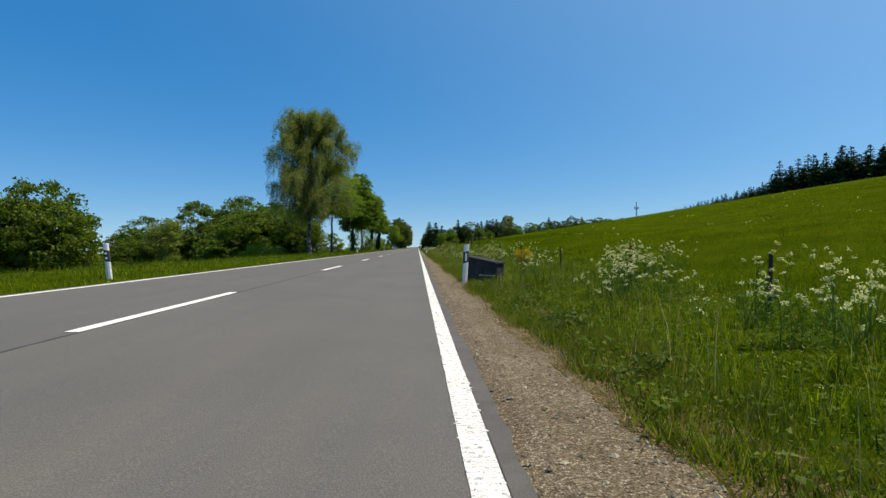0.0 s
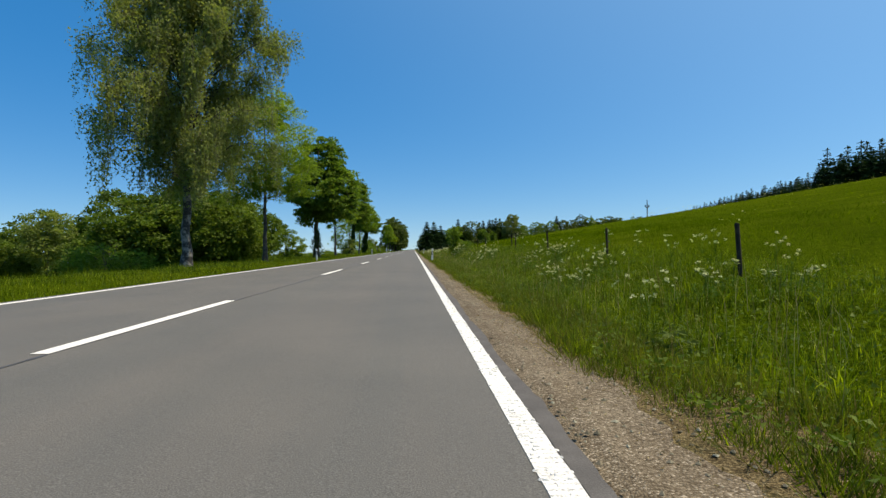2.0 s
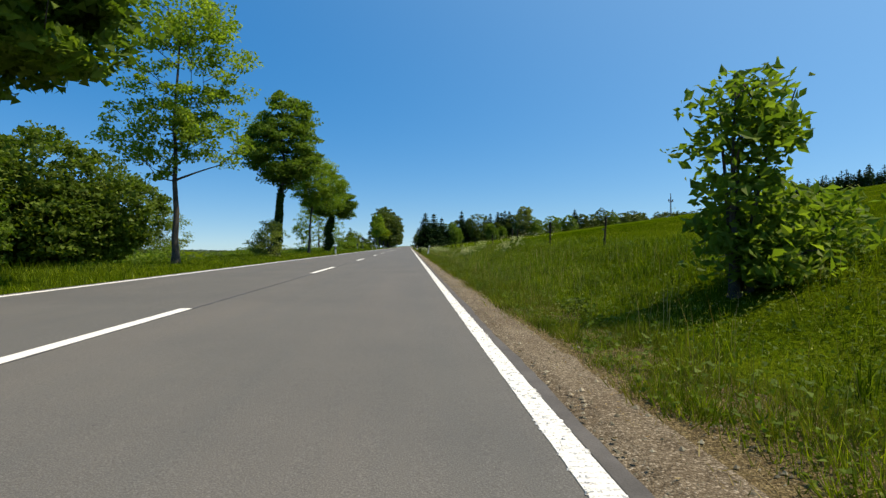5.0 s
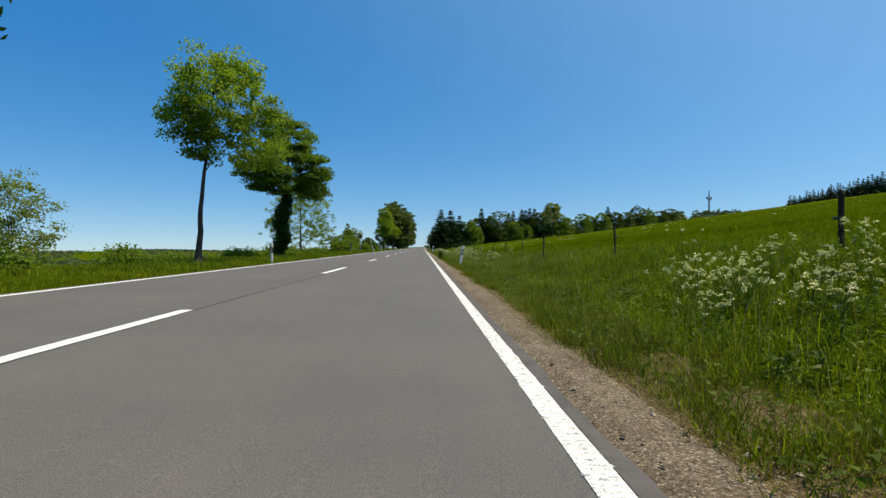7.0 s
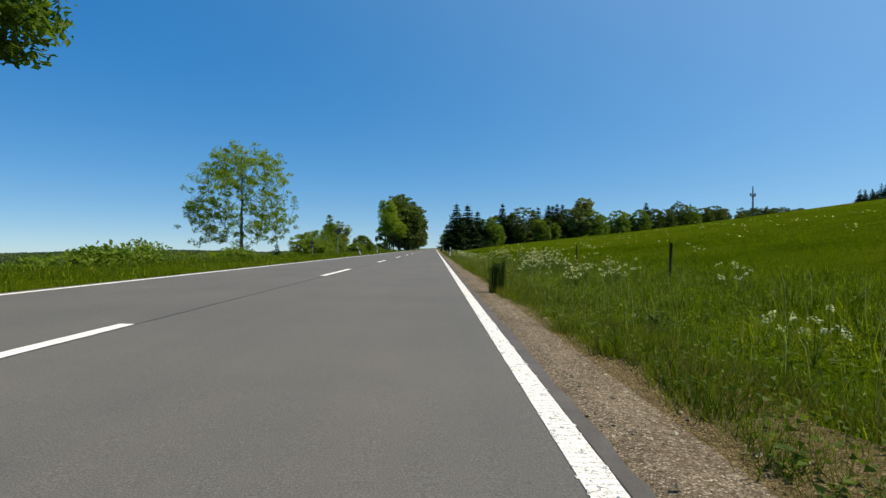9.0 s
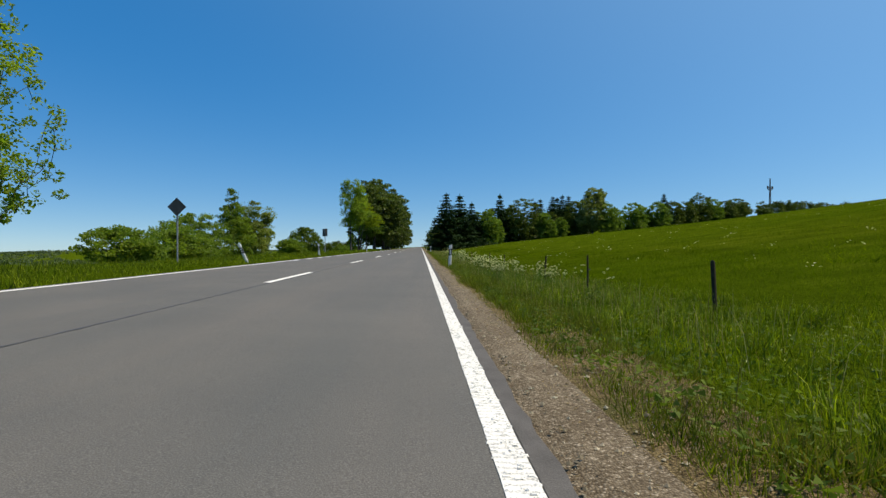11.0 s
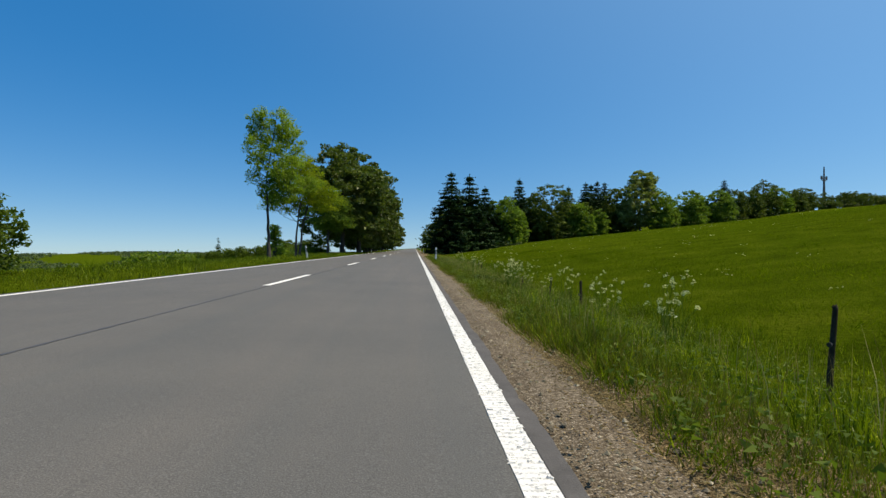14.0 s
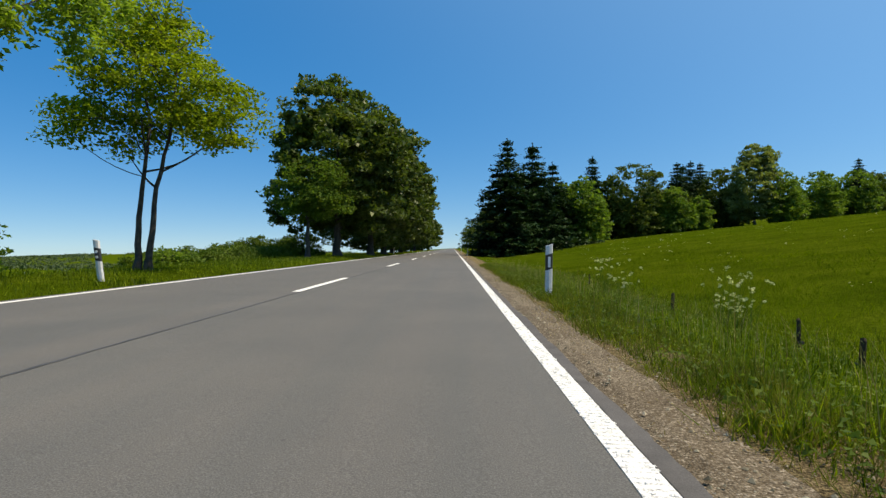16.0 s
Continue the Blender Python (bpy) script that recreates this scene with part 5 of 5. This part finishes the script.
# ---- grass, stones and flowers ----
def spikes(rng, base, h0, h1, width, bend=0.35):
    """Short grass: one narrow triangle a blade."""
    n = len(base)
    h = rng.uniform(h0, h1, n)[:, None]
    a = rng.uniform(0, 2 * np.pi, n)
    w = np.stack([np.cos(a), np.sin(a), 0 * a], -1) * width * rng.uniform(0.6, 1.3, (n, 1)) / 2
    b = rng.uniform(0, 2 * np.pi, n)
    t = base + np.stack([np.cos(b), np.sin(b), 0 * b], -1) * h * rng.uniform(0.1, bend * 2, (n, 1)) + [0, 0, 1] * h
    return np.stack([base - w, base + w, t], 1).reshape(-1, 3), np.arange(3 * n).reshape(-1, 3)


def green_edge(y):
    """Where the closed grass begins beside the gravel."""
    return 0.6 + 0.15 * smooth((45 - y) / 22) - 0.08 * np.exp(-((y - 80) / 12) ** 2)


def scatter(rng, n, x0, x1, y0, y1, power=1.0):
    x = x0 + (x1 - x0) * rng.uniform(0, 1, n) ** power
    y = rng.uniform(y0, y1, n)
    return x, y


def tufted(rng, x, y, amount=0.5, cell=0.35):
    """Draws the blades together into tufts."""
    cx, cy = np.round(x / cell + rng.normal(size=len(x)) * 0.1) * cell, np.round(y / cell + rng.normal(size=len(x)) * 0.1) * cell
    h = np.abs(np.sin(cx * 127.1 + cy * 311.7) * 43758.5) % 1.0
    keep = rng.uniform(0, 1, len(x)) < 0.35 + 0.65 * h
    return x[keep], y[keep], h[keep]


def grass(name, n, x0, x1, y0, y1, h0, h1, width, mat, label, seed, power=1.0, bend=0.35, make=blades):
    rng = np.random.default_rng(seed)
    x, y = scatter(rng, n, x0, x1, y0, y1, power)
    edge = 0.1 * np.sin(y * 1.7 + 0.6) + 0.1 * np.sin(y * 0.61) + 0.06 * np.sin(y * 5.3)
    x = x + (0.6 * edge + (green_edge(y) - 0.75) * (x0 > 0.4)) * np.clip((3 - np.abs(x - 0.5)) / 3, 0, 1)
    keep = (np.abs(x - EDGE_R) > 2) | (rng.uniform(0, 1, len(x)) < np.clip((x - x0 + 0.28) / 0.2, 0.15, 1))
    x, y, h = tufted(rng, x[keep], y[keep])
    base = np.stack([x, y, land(x, y) - 0.02], -1)
    wave = 0.5 + 0.2 * np.sin(2.1 * x + 1.3 * y) + 0.2 * np.sin(1.1 * y - 2.9 * x + 2) + 0.2 * np.sin(0.43 * y + 0.7 * x)
    size = (0.45 + 0.5 * h + 0.55 * np.clip(wave, 0, 1))[:, None]
    v, f = make(rng, base, h0, h1, width, bend)
    v = (v.reshape(len(base), -1, 3) - base[:, None]) * size[:, None] + base[:, None]
    return tagged(new(name, mesh_np(name, v.reshape(-1, 3), f, mat)), label, "grass", kind="stuff")


grass("verge_grass", 80000, 1.05, 4.6, 0, 226, 0.1, 0.25, 0.0055, GRASS, "tall green grass on the verge", 501, 0.9, 0.24)
grass("verge_mid_grass", 370000, 0.86, 5.2, 0, 226, 0.08, 0.2, 0.006, GRASS, "dense fine green grass on the verge", 516, 1.75, 0.3, spikes)
grass("verge_undergrowth", 430000, 0.8, 5.0, 0, 226, 0.045, 0.13, 0.011, GRASS, "short dense green grass on the verge", 511, 1.9, 0.5, spikes)
grass("pasture_grass", 260000, 2.9, 12, 0, 232, 0.07, 0.17, 0.010, GRASS_FAR, "green pasture grass behind the fence", 502, 1.3, 0.7, spikes)
grass("hill_grass", 110000, 9, 55, 0, 270, 0.06, 0.15, 0.03, GRASS_FAR, "grass of the rising pasture", 503, 1.5, 1.1, spikes)
grass("dry_edge_grass", 250000, 0.5, 1.25, 0, 228, 0.015, 0.055, 0.008, GRASS_DRY, "short straw-coloured grass along the gravel", 504, 0.75, 1.5, spikes)
grass("edge_grass", 300000, 0.7, 1.5, 0, 226, 0.05, 0.15, 0.010, GRASS_EDGE, "half-dried olive grass at the foot of the verge", 512, 0.8, 0.8, spikes)
grass("edge_straw", 150000, 0.74, 1.6, 0, 226, 0.06, 0.2, 0.0055, GRASS_EDGE, "pale brownish stems at the foot of the grass", 513, 0.8, 0.3, spikes)
grass("straw_stems", 14000, 1.1, 3.4, 0, 228, 0.28, 0.5, 0.0035, GRASS_DRY, "dry flowering stems among the grass", 505, 1.0, 0.2)


def seed_heads(n, seed):
    """Pale ears and small leaves that fleck the tops of the verge grass."""
    rng = np.random.default_rng(seed)
    x, y = scatter(rng, n, 0.95, 4.2, 0, 226, 1.1)
    x = x + green_edge(y) - 0.75
    c = np.stack([x, y, land(x, y) + 0.06 + 0.3 * rng.uniform(0, 1, n) ** 0.8 * np.clip((x - 0.4) / 0.8, 0.3, 1)], -1)
    tagged(new("grass_ears", mesh_np("grass_ears", *leaves(rng, c, 0.018, -1.6, 0.5, 0.3, 3), EARS)), "pale ears of grass and small bright leaves on the verge", "grass", kind="stuff")


def herbs(n, seed):
    """Low broad leaves of clover, dock and plantain that close the turf."""
    rng = np.random.default_rng(seed)
    x, y = scatter(rng, n, 0.9, 4.4, 0, 226, 1.6)
    x, y, h = tufted(rng, x + green_edge(y) - 0.75 + 0.06 * np.sin(y * 1.7 + 0.6) + 0.05 * np.sin(y * 5.3), y, cell=0.22)
    c = np.stack([x, y, land(x, y) + 0.01 + (0.05 + 0.09 * h) * rng.uniform(0, 1, len(x))], -1)
    tagged(new("verge_herbs", mesh_np("verge_herbs", *leaves(rng, c, 0.036, 0.1, 0.45, 0.7, 3), LEAF["hedge"])), "low broad-leaved herbs closing the verge turf", "herbs", kind="stuff")


herbs(230000, 519)
seed_heads(90000, 517)
grass("wall_foot_grass", 2600, 1.15, 2.3, 10.7, 12.3, 0.14, 0.32, 0.006, GRASS, "tall grass at the foot of the culvert wall", 518, 1.0, 0.3)


def tussocks(name, n, label, seed):
    """Coarse leaning tufts that stand over the rest of the grass."""
    rng = np.random.default_rng(seed)
    cx, cy, wide = 1.5 + 3.2 * rng.uniform(0, 1, n) ** 1.2, rng.uniform(1, 226, n), rng.uniform(0.05, 0.17, n)
    k = np.repeat(np.arange(n), 70)
    a, d = rng.uniform(0, 2 * np.pi, len(k)), np.abs(rng.normal(size=len(k))) * wide[k]
    x, y = cx[k] + d * np.cos(a), cy[k] + d * np.sin(a)
    v, f = blades(rng, np.stack([x, y, land(x, y) - 0.02], -1), 0.12, 0.32, 0.0065, 0.5)
    tagged(new(name, mesh_np(name, v, f, GRASS)), label, "grass", kind="stuff")


tussocks("grass_tussock", 380, "coarse dark green tufts on the verge", 514)
grass("far_verge_grass", 150000, -9.4, -6.40, 0, 250, 0.05, 0.15, 0.014, GRASS, "grass on the far verge", 506, 1.0, 0.4, spikes)
grass("rough_verge_grass", 110000, -13.5, -7.5, 0, 250, 0.08, 0.22, 0.009, GRASS, "tall rough grass and weeds behind the far verge", 508, 1.0, 0.3, spikes)
grass("slope_grass", 60000, -24, -11, 0, 250, 0.14, 0.36, 0.03, GRASS_FAR, "rough grass below the far verge", 507, 1.0, 0.4, spikes)


def litter(n, seed):
    rng = np.random.default_rng(seed)
    x = np.clip(0.8 + 0.24 * rng.normal(size=n), 0.2, 1.5)
    y = np.concatenate([rng.uniform(0, 226, n - n // 8), 176.5 + 1.3 * rng.normal(size=n // 8)])
    c = np.stack([x, y, land(x, y) + 0.022], -1)
    tagged(new("dry_litter", mesh_np("dry_litter", *leaves(rng, c, 0.024, 0, 0.2, 0.32), LITTER)), "dry brown stalks and leaf litter between gravel and grass", "litter", kind="stuff")


litter(46000, 515)


def stones(n, seed):
    rng = np.random.default_rng(seed)
    x = 0.14 + 0.7 * rng.uniform(0, 1, n) ** 0.9
    y = rng.uniform(0, 224, n)
    r = 0.004 + 0.016 * rng.uniform(0, 1, n) ** 5
    c = np.stack([x, y, land(x, y) + 0.012 + r * 0.2], -1)
    octa = np.array([(1, 0, 0), (0, 1, 0), (-1, 0, 0), (0, -1, 0), (0, 0, 0.7), (0, 0, -0.5)], float)
    v = c[:, None] + octa[None] * r[:, None, None] * rng.uniform(0.6, 1.3, (n, 6, 1))
    tri = np.array([(0, 1, 4), (1, 2, 4), (2, 3, 4), (3, 0, 4)])
    f = (np.arange(n)[:, None, None] * 6 + tri[None]).reshape(-1, 3)
    tagged(new("loose_stones", mesh_np("loose_stones", v.reshape(-1, 3), f, STONE)), "loose small stones on the gravel shoulder", "stones", kind="stuff")


stones(34000, 520)


def edge_crumbs(n, seed):
    """Broken lumps of asphalt and clods where the asphalt ends."""
    rng = np.random.default_rng(seed)
    y = np.concatenate([rng.uniform(0, 224, n // 2), np.repeat(rng.uniform(0, 224, 40), n // 80) + rng.normal(size=40 * (n // 80)) * 2.2])
    m = len(y)
    x = 0.17 + 0.05 * np.abs(rng.normal(size=m))
    r = 0.003 + 0.010 * rng.uniform(0, 1, m) ** 4
    c = np.stack([x, y, land(x, y) + 0.012 + r * 0.2], -1)
    a = np.arange(6) * np.pi / 3
    low = np.stack([np.cos(a), np.sin(a), 0 * a - 0.3], -1)
    body = np.concatenate([low, low * [0.65, 0.65, 0] + [0, 0, 0.45]])
    v = c[:, None] + body[None] * r[:, None, None] * rng.uniform(0.6, 1.4, (m, 12, 1)) * [1.0, 1.6, 0.6]
    quads = np.array([(k, (k + 1) % 6, 6 + (k + 1) % 6, 6 + k) for k in range(6)] + [(6, 7, 8, 9), (6, 9, 10, 11)])
    f = (np.arange(m)[:, None, None] * 12 + quads[None]).reshape(-1, 4)
    tagged(new("asphalt_crumbs", mesh_np("asphalt_crumbs", v.reshape(-1, 3), f, CRUMB)), "dark crumbs of asphalt and earth along the road's edge", "rubble", kind="stuff")


edge_crumbs(4200, 525)


def twig(x, y, length, turn, seed):
    rng = np.random.default_rng(seed)
    ob = thing("twig", pose(x, y, float(land(x, y)) + 0.024, 0, 0, turn), "short broken twig lying on the gravel", "twig")
    t = np.linspace(-0.5, 0.5, 7)
    p = np.stack([t * length, 0.02 * rng.normal(size=7), 0.004 + 0.006 * np.abs(rng.normal(size=7))], -1)
    part("stick", mesh_np("stick", *tube(p, np.linspace(0.009, 0.004, 7), 6), OLD_WOOD, True), ob)
    part("side_shoot", mesh_np("side_shoot", *tube([p[4], p[4] + [0.05, 0.05, 0.012], p[4] + [0.1, 0.07, 0.01]], [0.004, 0.003, 0.002], 5), OLD_WOOD, True), ob)


for k, (x, y, length, turn) in enumerate([(0.51, 20.6, 0.2, -25), (0.55, 190.1, 0.17, -20), (0.62, 98.6, 0.16, 12), (0.66, 47.2, 0.14, 40), (0.58, 160.9, 0.13, -10)]):
    twig(x, y, length, turn, 580 + k)


def line_ribs(n, seed):
    """The profiled surface of the edge line: uneven raised dabs of paint."""
    rng = np.random.default_rng(seed)
    y = rng.uniform(0, 224, n)
    y = np.where(rng.uniform(0, 1, n) < 0.6, np.round(y / 0.04) * 0.04 + rng.normal(size=n) * 0.004, y)
    cx = np.where(rng.uniform(0, 1, n) < 0.2, rng.choice([-0.052, 0.052], n), rng.uniform(-0.048, 0.048, n))
    w, d, h = rng.uniform(0.005, 0.018, n), rng.uniform(0.004, 0.009, n), rng.uniform(0.003, 0.008, n)
    corners = np.array([(-1, -1, 0), (1, -1, 0), (1, 1, 0), (-1, 1, 0), (-0.6, -0.5, 1), (0.6, -0.5, 1), (0.6, 0.5, 1), (-0.6, 0.5, 1)], float)
    v = corners[None] * np.stack([w, d, h], -1)[:, None] + np.stack([cx, y, -SLOPE * cx + 0.0036], -1)[:, None]
    v += rng.normal(size=v.shape) * [0.002, 0.002, 0.0003]
    q = np.array([(4, 5, 6, 7), (0, 1, 5, 4), (1, 2, 6, 5), (2, 3, 7, 6), (3, 0, 4, 7)])
    f = (np.arange(n)[:, None, None] * 8 + q[None]).reshape(-1, 4)
    ob = new("paint_dabs", mesh_np("paint_dabs", v.reshape(-1, 3), f, WHITE_LINE))
    ob.parent = edge_right
    tagged(ob, "raised uneven paint dabs", kind="stuff")


line_ribs(13000, 530)


def parsley(seed, h):
    """Meshes of one cow parsley plant: forked stalks, and flat umbels of small white blossoms."""
    rng = np.random.default_rng(seed)
    stalks, blossoms = [], []
    main = np.array([(0, 0, 0), (0.02, 0.01, h * 0.4), (0.03 * rng.normal(), 0.03 * rng.normal(), h * 0.75)])
    stalks.append(tube(main, [0.006, 0.005, 0.004], 4))
    for k in range(rng.integers(5, 9)):
        b = main[1] * 0.5 + main[2] * 0.5 + [0, 0, rng.uniform(-0.18, 0.12) * h]
        a = rng.uniform(0, 2 * np.pi)
        e = b + np.array([math.cos(a), math.sin(a), 0]) * rng.uniform(0.06, 0.3) * h + [0, 0, rng.uniform(0.02, 0.36) * h]
        stalks.append(tube([b, (b + e) / 2 + [0, 0, -0.02], e], [0.004, 0.003, 0.002], 3))
        r = rng.uniform(0.022, 0.05)
        m = rng.integers(26, 38)
        aa, rr = rng.uniform(0, 2 * np.pi, m), r * np.sqrt(rng.uniform(0.02, 1, m))
        c = e + np.stack([rr * np.cos(aa), rr * np.sin(aa), 0.03 - 6 * rr ** 2 + rng.normal(size=m) * 0.009 + rng.normal() * 0.3 * rr * np.cos(aa)], -1)
        for p in c[::5]:
            stalks.append(tube([e, p], [0.0012, 0.001], 3))
        ring = np.array([(math.cos(t), math.sin(t), 0.25 * math.sin(2 * t)) for t in np.arange(4) * math.pi / 2]) * 0.0115
        v = (c[:, None] + ring[None] * rng.uniform(0.7, 1.35, (m, 1, 1)) + rng.normal(size=(m, 4, 3)) * [0, 0, 0.003]).reshape(-1, 3)
        blossoms.append((v, np.arange(4 * m).reshape(-1, 4)))
    lv = rng.uniform(0, 1, (90, 3)) * [0.34, 0.34, h * 0.45] - [0.17, 0.17, 0]
    fern = leaves(rng, lv, 0.05, 0.1, 0.5, 0.4)
    return [("stalk", mesh_np("stalk", *join(stalks), STALK)), ("leaf_fronds", mesh_np("leaf_fronds", *fern, STALK))] + [("umbel", mesh_np("umbel", *u, UMBEL)) for u in blossoms]


PARSLEY = []
for k in range(5):
    meshes = parsley(540 + k, 0.52 + 0.075 * k)
    ob = thing("cow_parsley", pose(3 + 0.2 * k, 8 + 0.6 * k, float(land(3 + 0.2 * k, 8 + 0.6 * k))), "white-blossomed cow parsley among tall grass", "wildflower", "cow parsley")
    for name, me in meshes:
        part(name, me, ob)
    PARSLEY.append(ob)
rng = np.random.default_rng(550)
CLUMPS = [           # x, y, number of plants
    (3.3, 4.5, 19), (2.8, 8.6, 22), (4.6, 10.9, 17), (2.3, 12.8, 7), (2.7, 19.9, 14), (2.4, 26.7, 8), (3.1, 29.9, 10), (2.4, 34.6, 12), (2.8, 38.5, 12), (2.7, 48.7, 12), (2.2, 60.8, 13),
    (3.0, 83.2, 18), (3.6, 84.6, 12), (2.3, 91.1, 17), (2.8, 91.8, 19), (2.1, 90.5, 9), (2.7, 90.2, 9), (2.2, 111.1, 12), (2.6, 122.9, 15), (2.4, 127.0, 20), (2.8, 129.1, 22), (2.8, 131.9, 9), (2.6, 135.3, 12), (2.6, 141.0, 12), (1.7, 152.9, 9), (3.2, 154.2, 11), (2.2, 153.7, 12), (2.8, 153.0, 10), (2.5, 155.6, 8),
    (1.6, 159.3, 7), (2.3, 158.7, 9), (2.1, 160.5, 9), (3.0, 161.7, 6), (2.3, 166.1, 7), (2.3, 170.5, 5), (2.8, 173.3, 11), (2.9, 181.0, 5), (3.2, 185.9, 7), (2.5, 188.1, 9), (3.3, 192.2, 7), (3.3, 207.7, 8), (2.8, 212.0, 7),
]
TALL_Y, TALL = [0, 25, 32, 60, 80, 100, 125, 131, 140, 153, 158, 166, 180, 200, 226], [0.53, 0.48, 0.37, 0.6, 0.31, 0.31, 0.32, 0.55, 0.62, 0.42, 0.45, 0.5, 0.63, 0.65, 0.62]
count = 0
drift = []
for cx, cy, n in CLUMPS:
    s, h = 0.16 + 0.13 * math.sqrt(n), float(np.interp(cy, TALL_Y, TALL))
    for k in range(n):
        if k % 4 == 0:
            ox, oy = np.clip(rng.normal(), -1.3, 1.3) * s * 0.6, np.clip(rng.normal(), -1.3, 1.3) * s
        x, y = cx + ox + rng.normal() * 0.15, cy + oy + rng.normal() * 0.15
        size = min(1.25, max(0.6, h / 0.58)) * rng.uniform(0.85, 1.15)
        if (n > 12 and k >= 10) or (count >= 295 and x > 1.15):
            drift.append((x, y, size))
        elif x > 1.15 and count < 295:
            copy_thing(PARSLEY[int(rng.integers(0, 5))], pose(x, y, float(land(x, y)) - 0.02, 0, 0, rng.uniform(0, 360)) @ Matrix.Scale(size, 4))
            count += 1

for y0, y1, n in ((4, 24, 22), (24, 52, 24), (84, 98, 10), (108, 140, 24), (150, 214, 16)):      # single plants over the slope
    for k in range(n):
        x, y = 2.0 + 3.6 * rng.uniform() ** 1.2, rng.uniform(y0, y1)
        drift.append((x, y, min(1.0, max(0.55, float(np.interp(y, TALL_Y, TALL)) / 0.62)) * rng.uniform(0.8, 1.05)))


def flower_drift(name, places, seed):
    """The thick of the flower drifts, too dense to tell the plants apart."""
    rng = np.random.default_rng(seed)
    pos, stalk = [], []
    for x, y, size in places:
        z = float(land(x, y))
        for k in range(6):
            c = np.array([x + 0.13 * rng.normal(), y + 0.13 * rng.normal(), z + size * rng.uniform(0.3, 0.78)])
            aa, rr = rng.uniform(0, 2 * np.pi, 16), rng.uniform(0.018, 0.05) * np.sqrt(rng.uniform(0, 1, 16))
            pos.append(c + np.stack([rr * np.cos(aa), rr * np.sin(aa), -6 * rr ** 2 + 0.012 * rng.normal(size=16) + 0.25 * rng.normal() * rr * np.cos(aa)], -1))
            stalk.append(tube([(x, y, z), (x * 0.5 + c[0] * 0.5, y * 0.5 + c[1] * 0.5, z + 0.3 * size), c - [0, 0, 0.01]], [0.004, 0.003, 0.002], 3))
    me = mesh_np(name, *join([leaves(rng, np.concatenate(pos), 0.021, 0, 0.8, 0.8), join(stalk)]), UMBEL)
    me.materials.append(STALK)
    split = 16 * 6 * len(places)
    idx = np.zeros(len(me.polygons), np.int32)
    idx[split:] = 1
    me.polygons.foreach_set("material_index", idx)
    tagged(new(name, me), "dense white drift of cow parsley on the verge", "wildflowers", kind="stuff")


flower_drift("cow_parsley_drift", drift, 555)


def weed(seed):
    """Meshes of a broad-leaved weed: a rosette of long leaves and a few seed stalks."""
    rng = np.random.default_rng(seed)
    n = 80
    a, r = rng.uniform(0, 2 * np.pi, n), 0.03 + 0.2 * rng.uniform(0, 1, n)
    c = np.stack([r * np.cos(a), r * np.sin(a), 0.03 + 0.2 * rng.uniform(0, 1, n) * (1 - 2 * r)], -1)
    return mesh_np("leaf_rosette", *leaves(rng, c, 0.075, 0.05, 0.5, 0.42), LEAF["wood"])


WEEDS = []
for k in range(3):
    ob = thing("dock_weed", pose(1.2, 3.0 + 2 * k, float(land(1.2, 3.0 + 2 * k))), "dark broad-leaved weed among the verge grass", "weed", "verge weeds")
    tagged(part("leaf_rosette", weed(600 + k), ob), kind="stuff")
    WEEDS.append(ob)
rng = np.random.default_rng(610)
for k in range(22):
    x, y = 1.25 + 1.3 * rng.uniform(0, 1) ** 1.5, rng.uniform(2, 222)
    if k < 6:
        x, y = 1.15 + 0.13 * k, 188.2 + 0.16 * k
    copy_thing(WEEDS[k % 3], pose(x, y, float(land(x, y)), 0, 0, rng.uniform(0, 360)))


def meadow_flowers(n, seed):
    rng = np.random.default_rng(seed)
    x, y = scatter(rng, n, 5, 60, 0, 270, 1.5)
    c = np.stack([x, y, land(x, y) + rng.uniform(0.4, 0.7, n)], -1)
    c = np.repeat(c, 5, 0) + rng.normal(size=(n * 5, 3)) * [0.12, 0.12, 0.03]
    tagged(new("meadow_flowers", mesh_np("meadow_flowers", *leaves(rng, c, 0.05, 0, 0.15, 0.9), UMBEL)), "scattered small white flowers in the pasture", "wildflowers", kind="stuff")


meadow_flowers(900, 560)
rng = np.random.default_rng(570)
broom = thing("broom_bush", pose(3.15, 17.2, float(land(3.15, 17.2))), "small broom bush in yellow blossom among the grass", "bush")
c, pts = crown_points(rng, [(-0.2, 0.03, 0.45, 0.12, 0.1, 0.14), (0.03, -0.05, 0.5, 0.13, 0.1, 0.16), (0.21, 0.02, 0.42, 0.12, 0.1, 0.13), (0, 0.06, 0.36, 0.2, 0.12, 0.12)], 80, 15, 0.035, 0.3, 1.6)
part("blossom", mesh_np("blossom", *leaves(rng, pts, 0.03, -0.5), YELLOW), broom, "yellow blossom")
_, low = crown_points(rng, [(0, 0, 0.26, 0.3, 0.24, 0.2), (0.15, 0, 0.36, 0.2, 0.15, 0.16), (-0.16, 0, 0.34, 0.2, 0.15, 0.15)], 50, 16, 0.05, 0.2, 1.2)
part("foliage", mesh_np("foliage", *leaves(rng, low, 0.035, -0.4, 0.8, 0.4), LEAF["bush"]), broom, "dull green foliage")
part("twigs", mesh_np("twigs", *join([tube([(0, 0, 0), p * [0.5, 0.5, 0.6], p], [0.006, 0.004, 0.002], 4) for p in c[:34]]), STALK), broom)
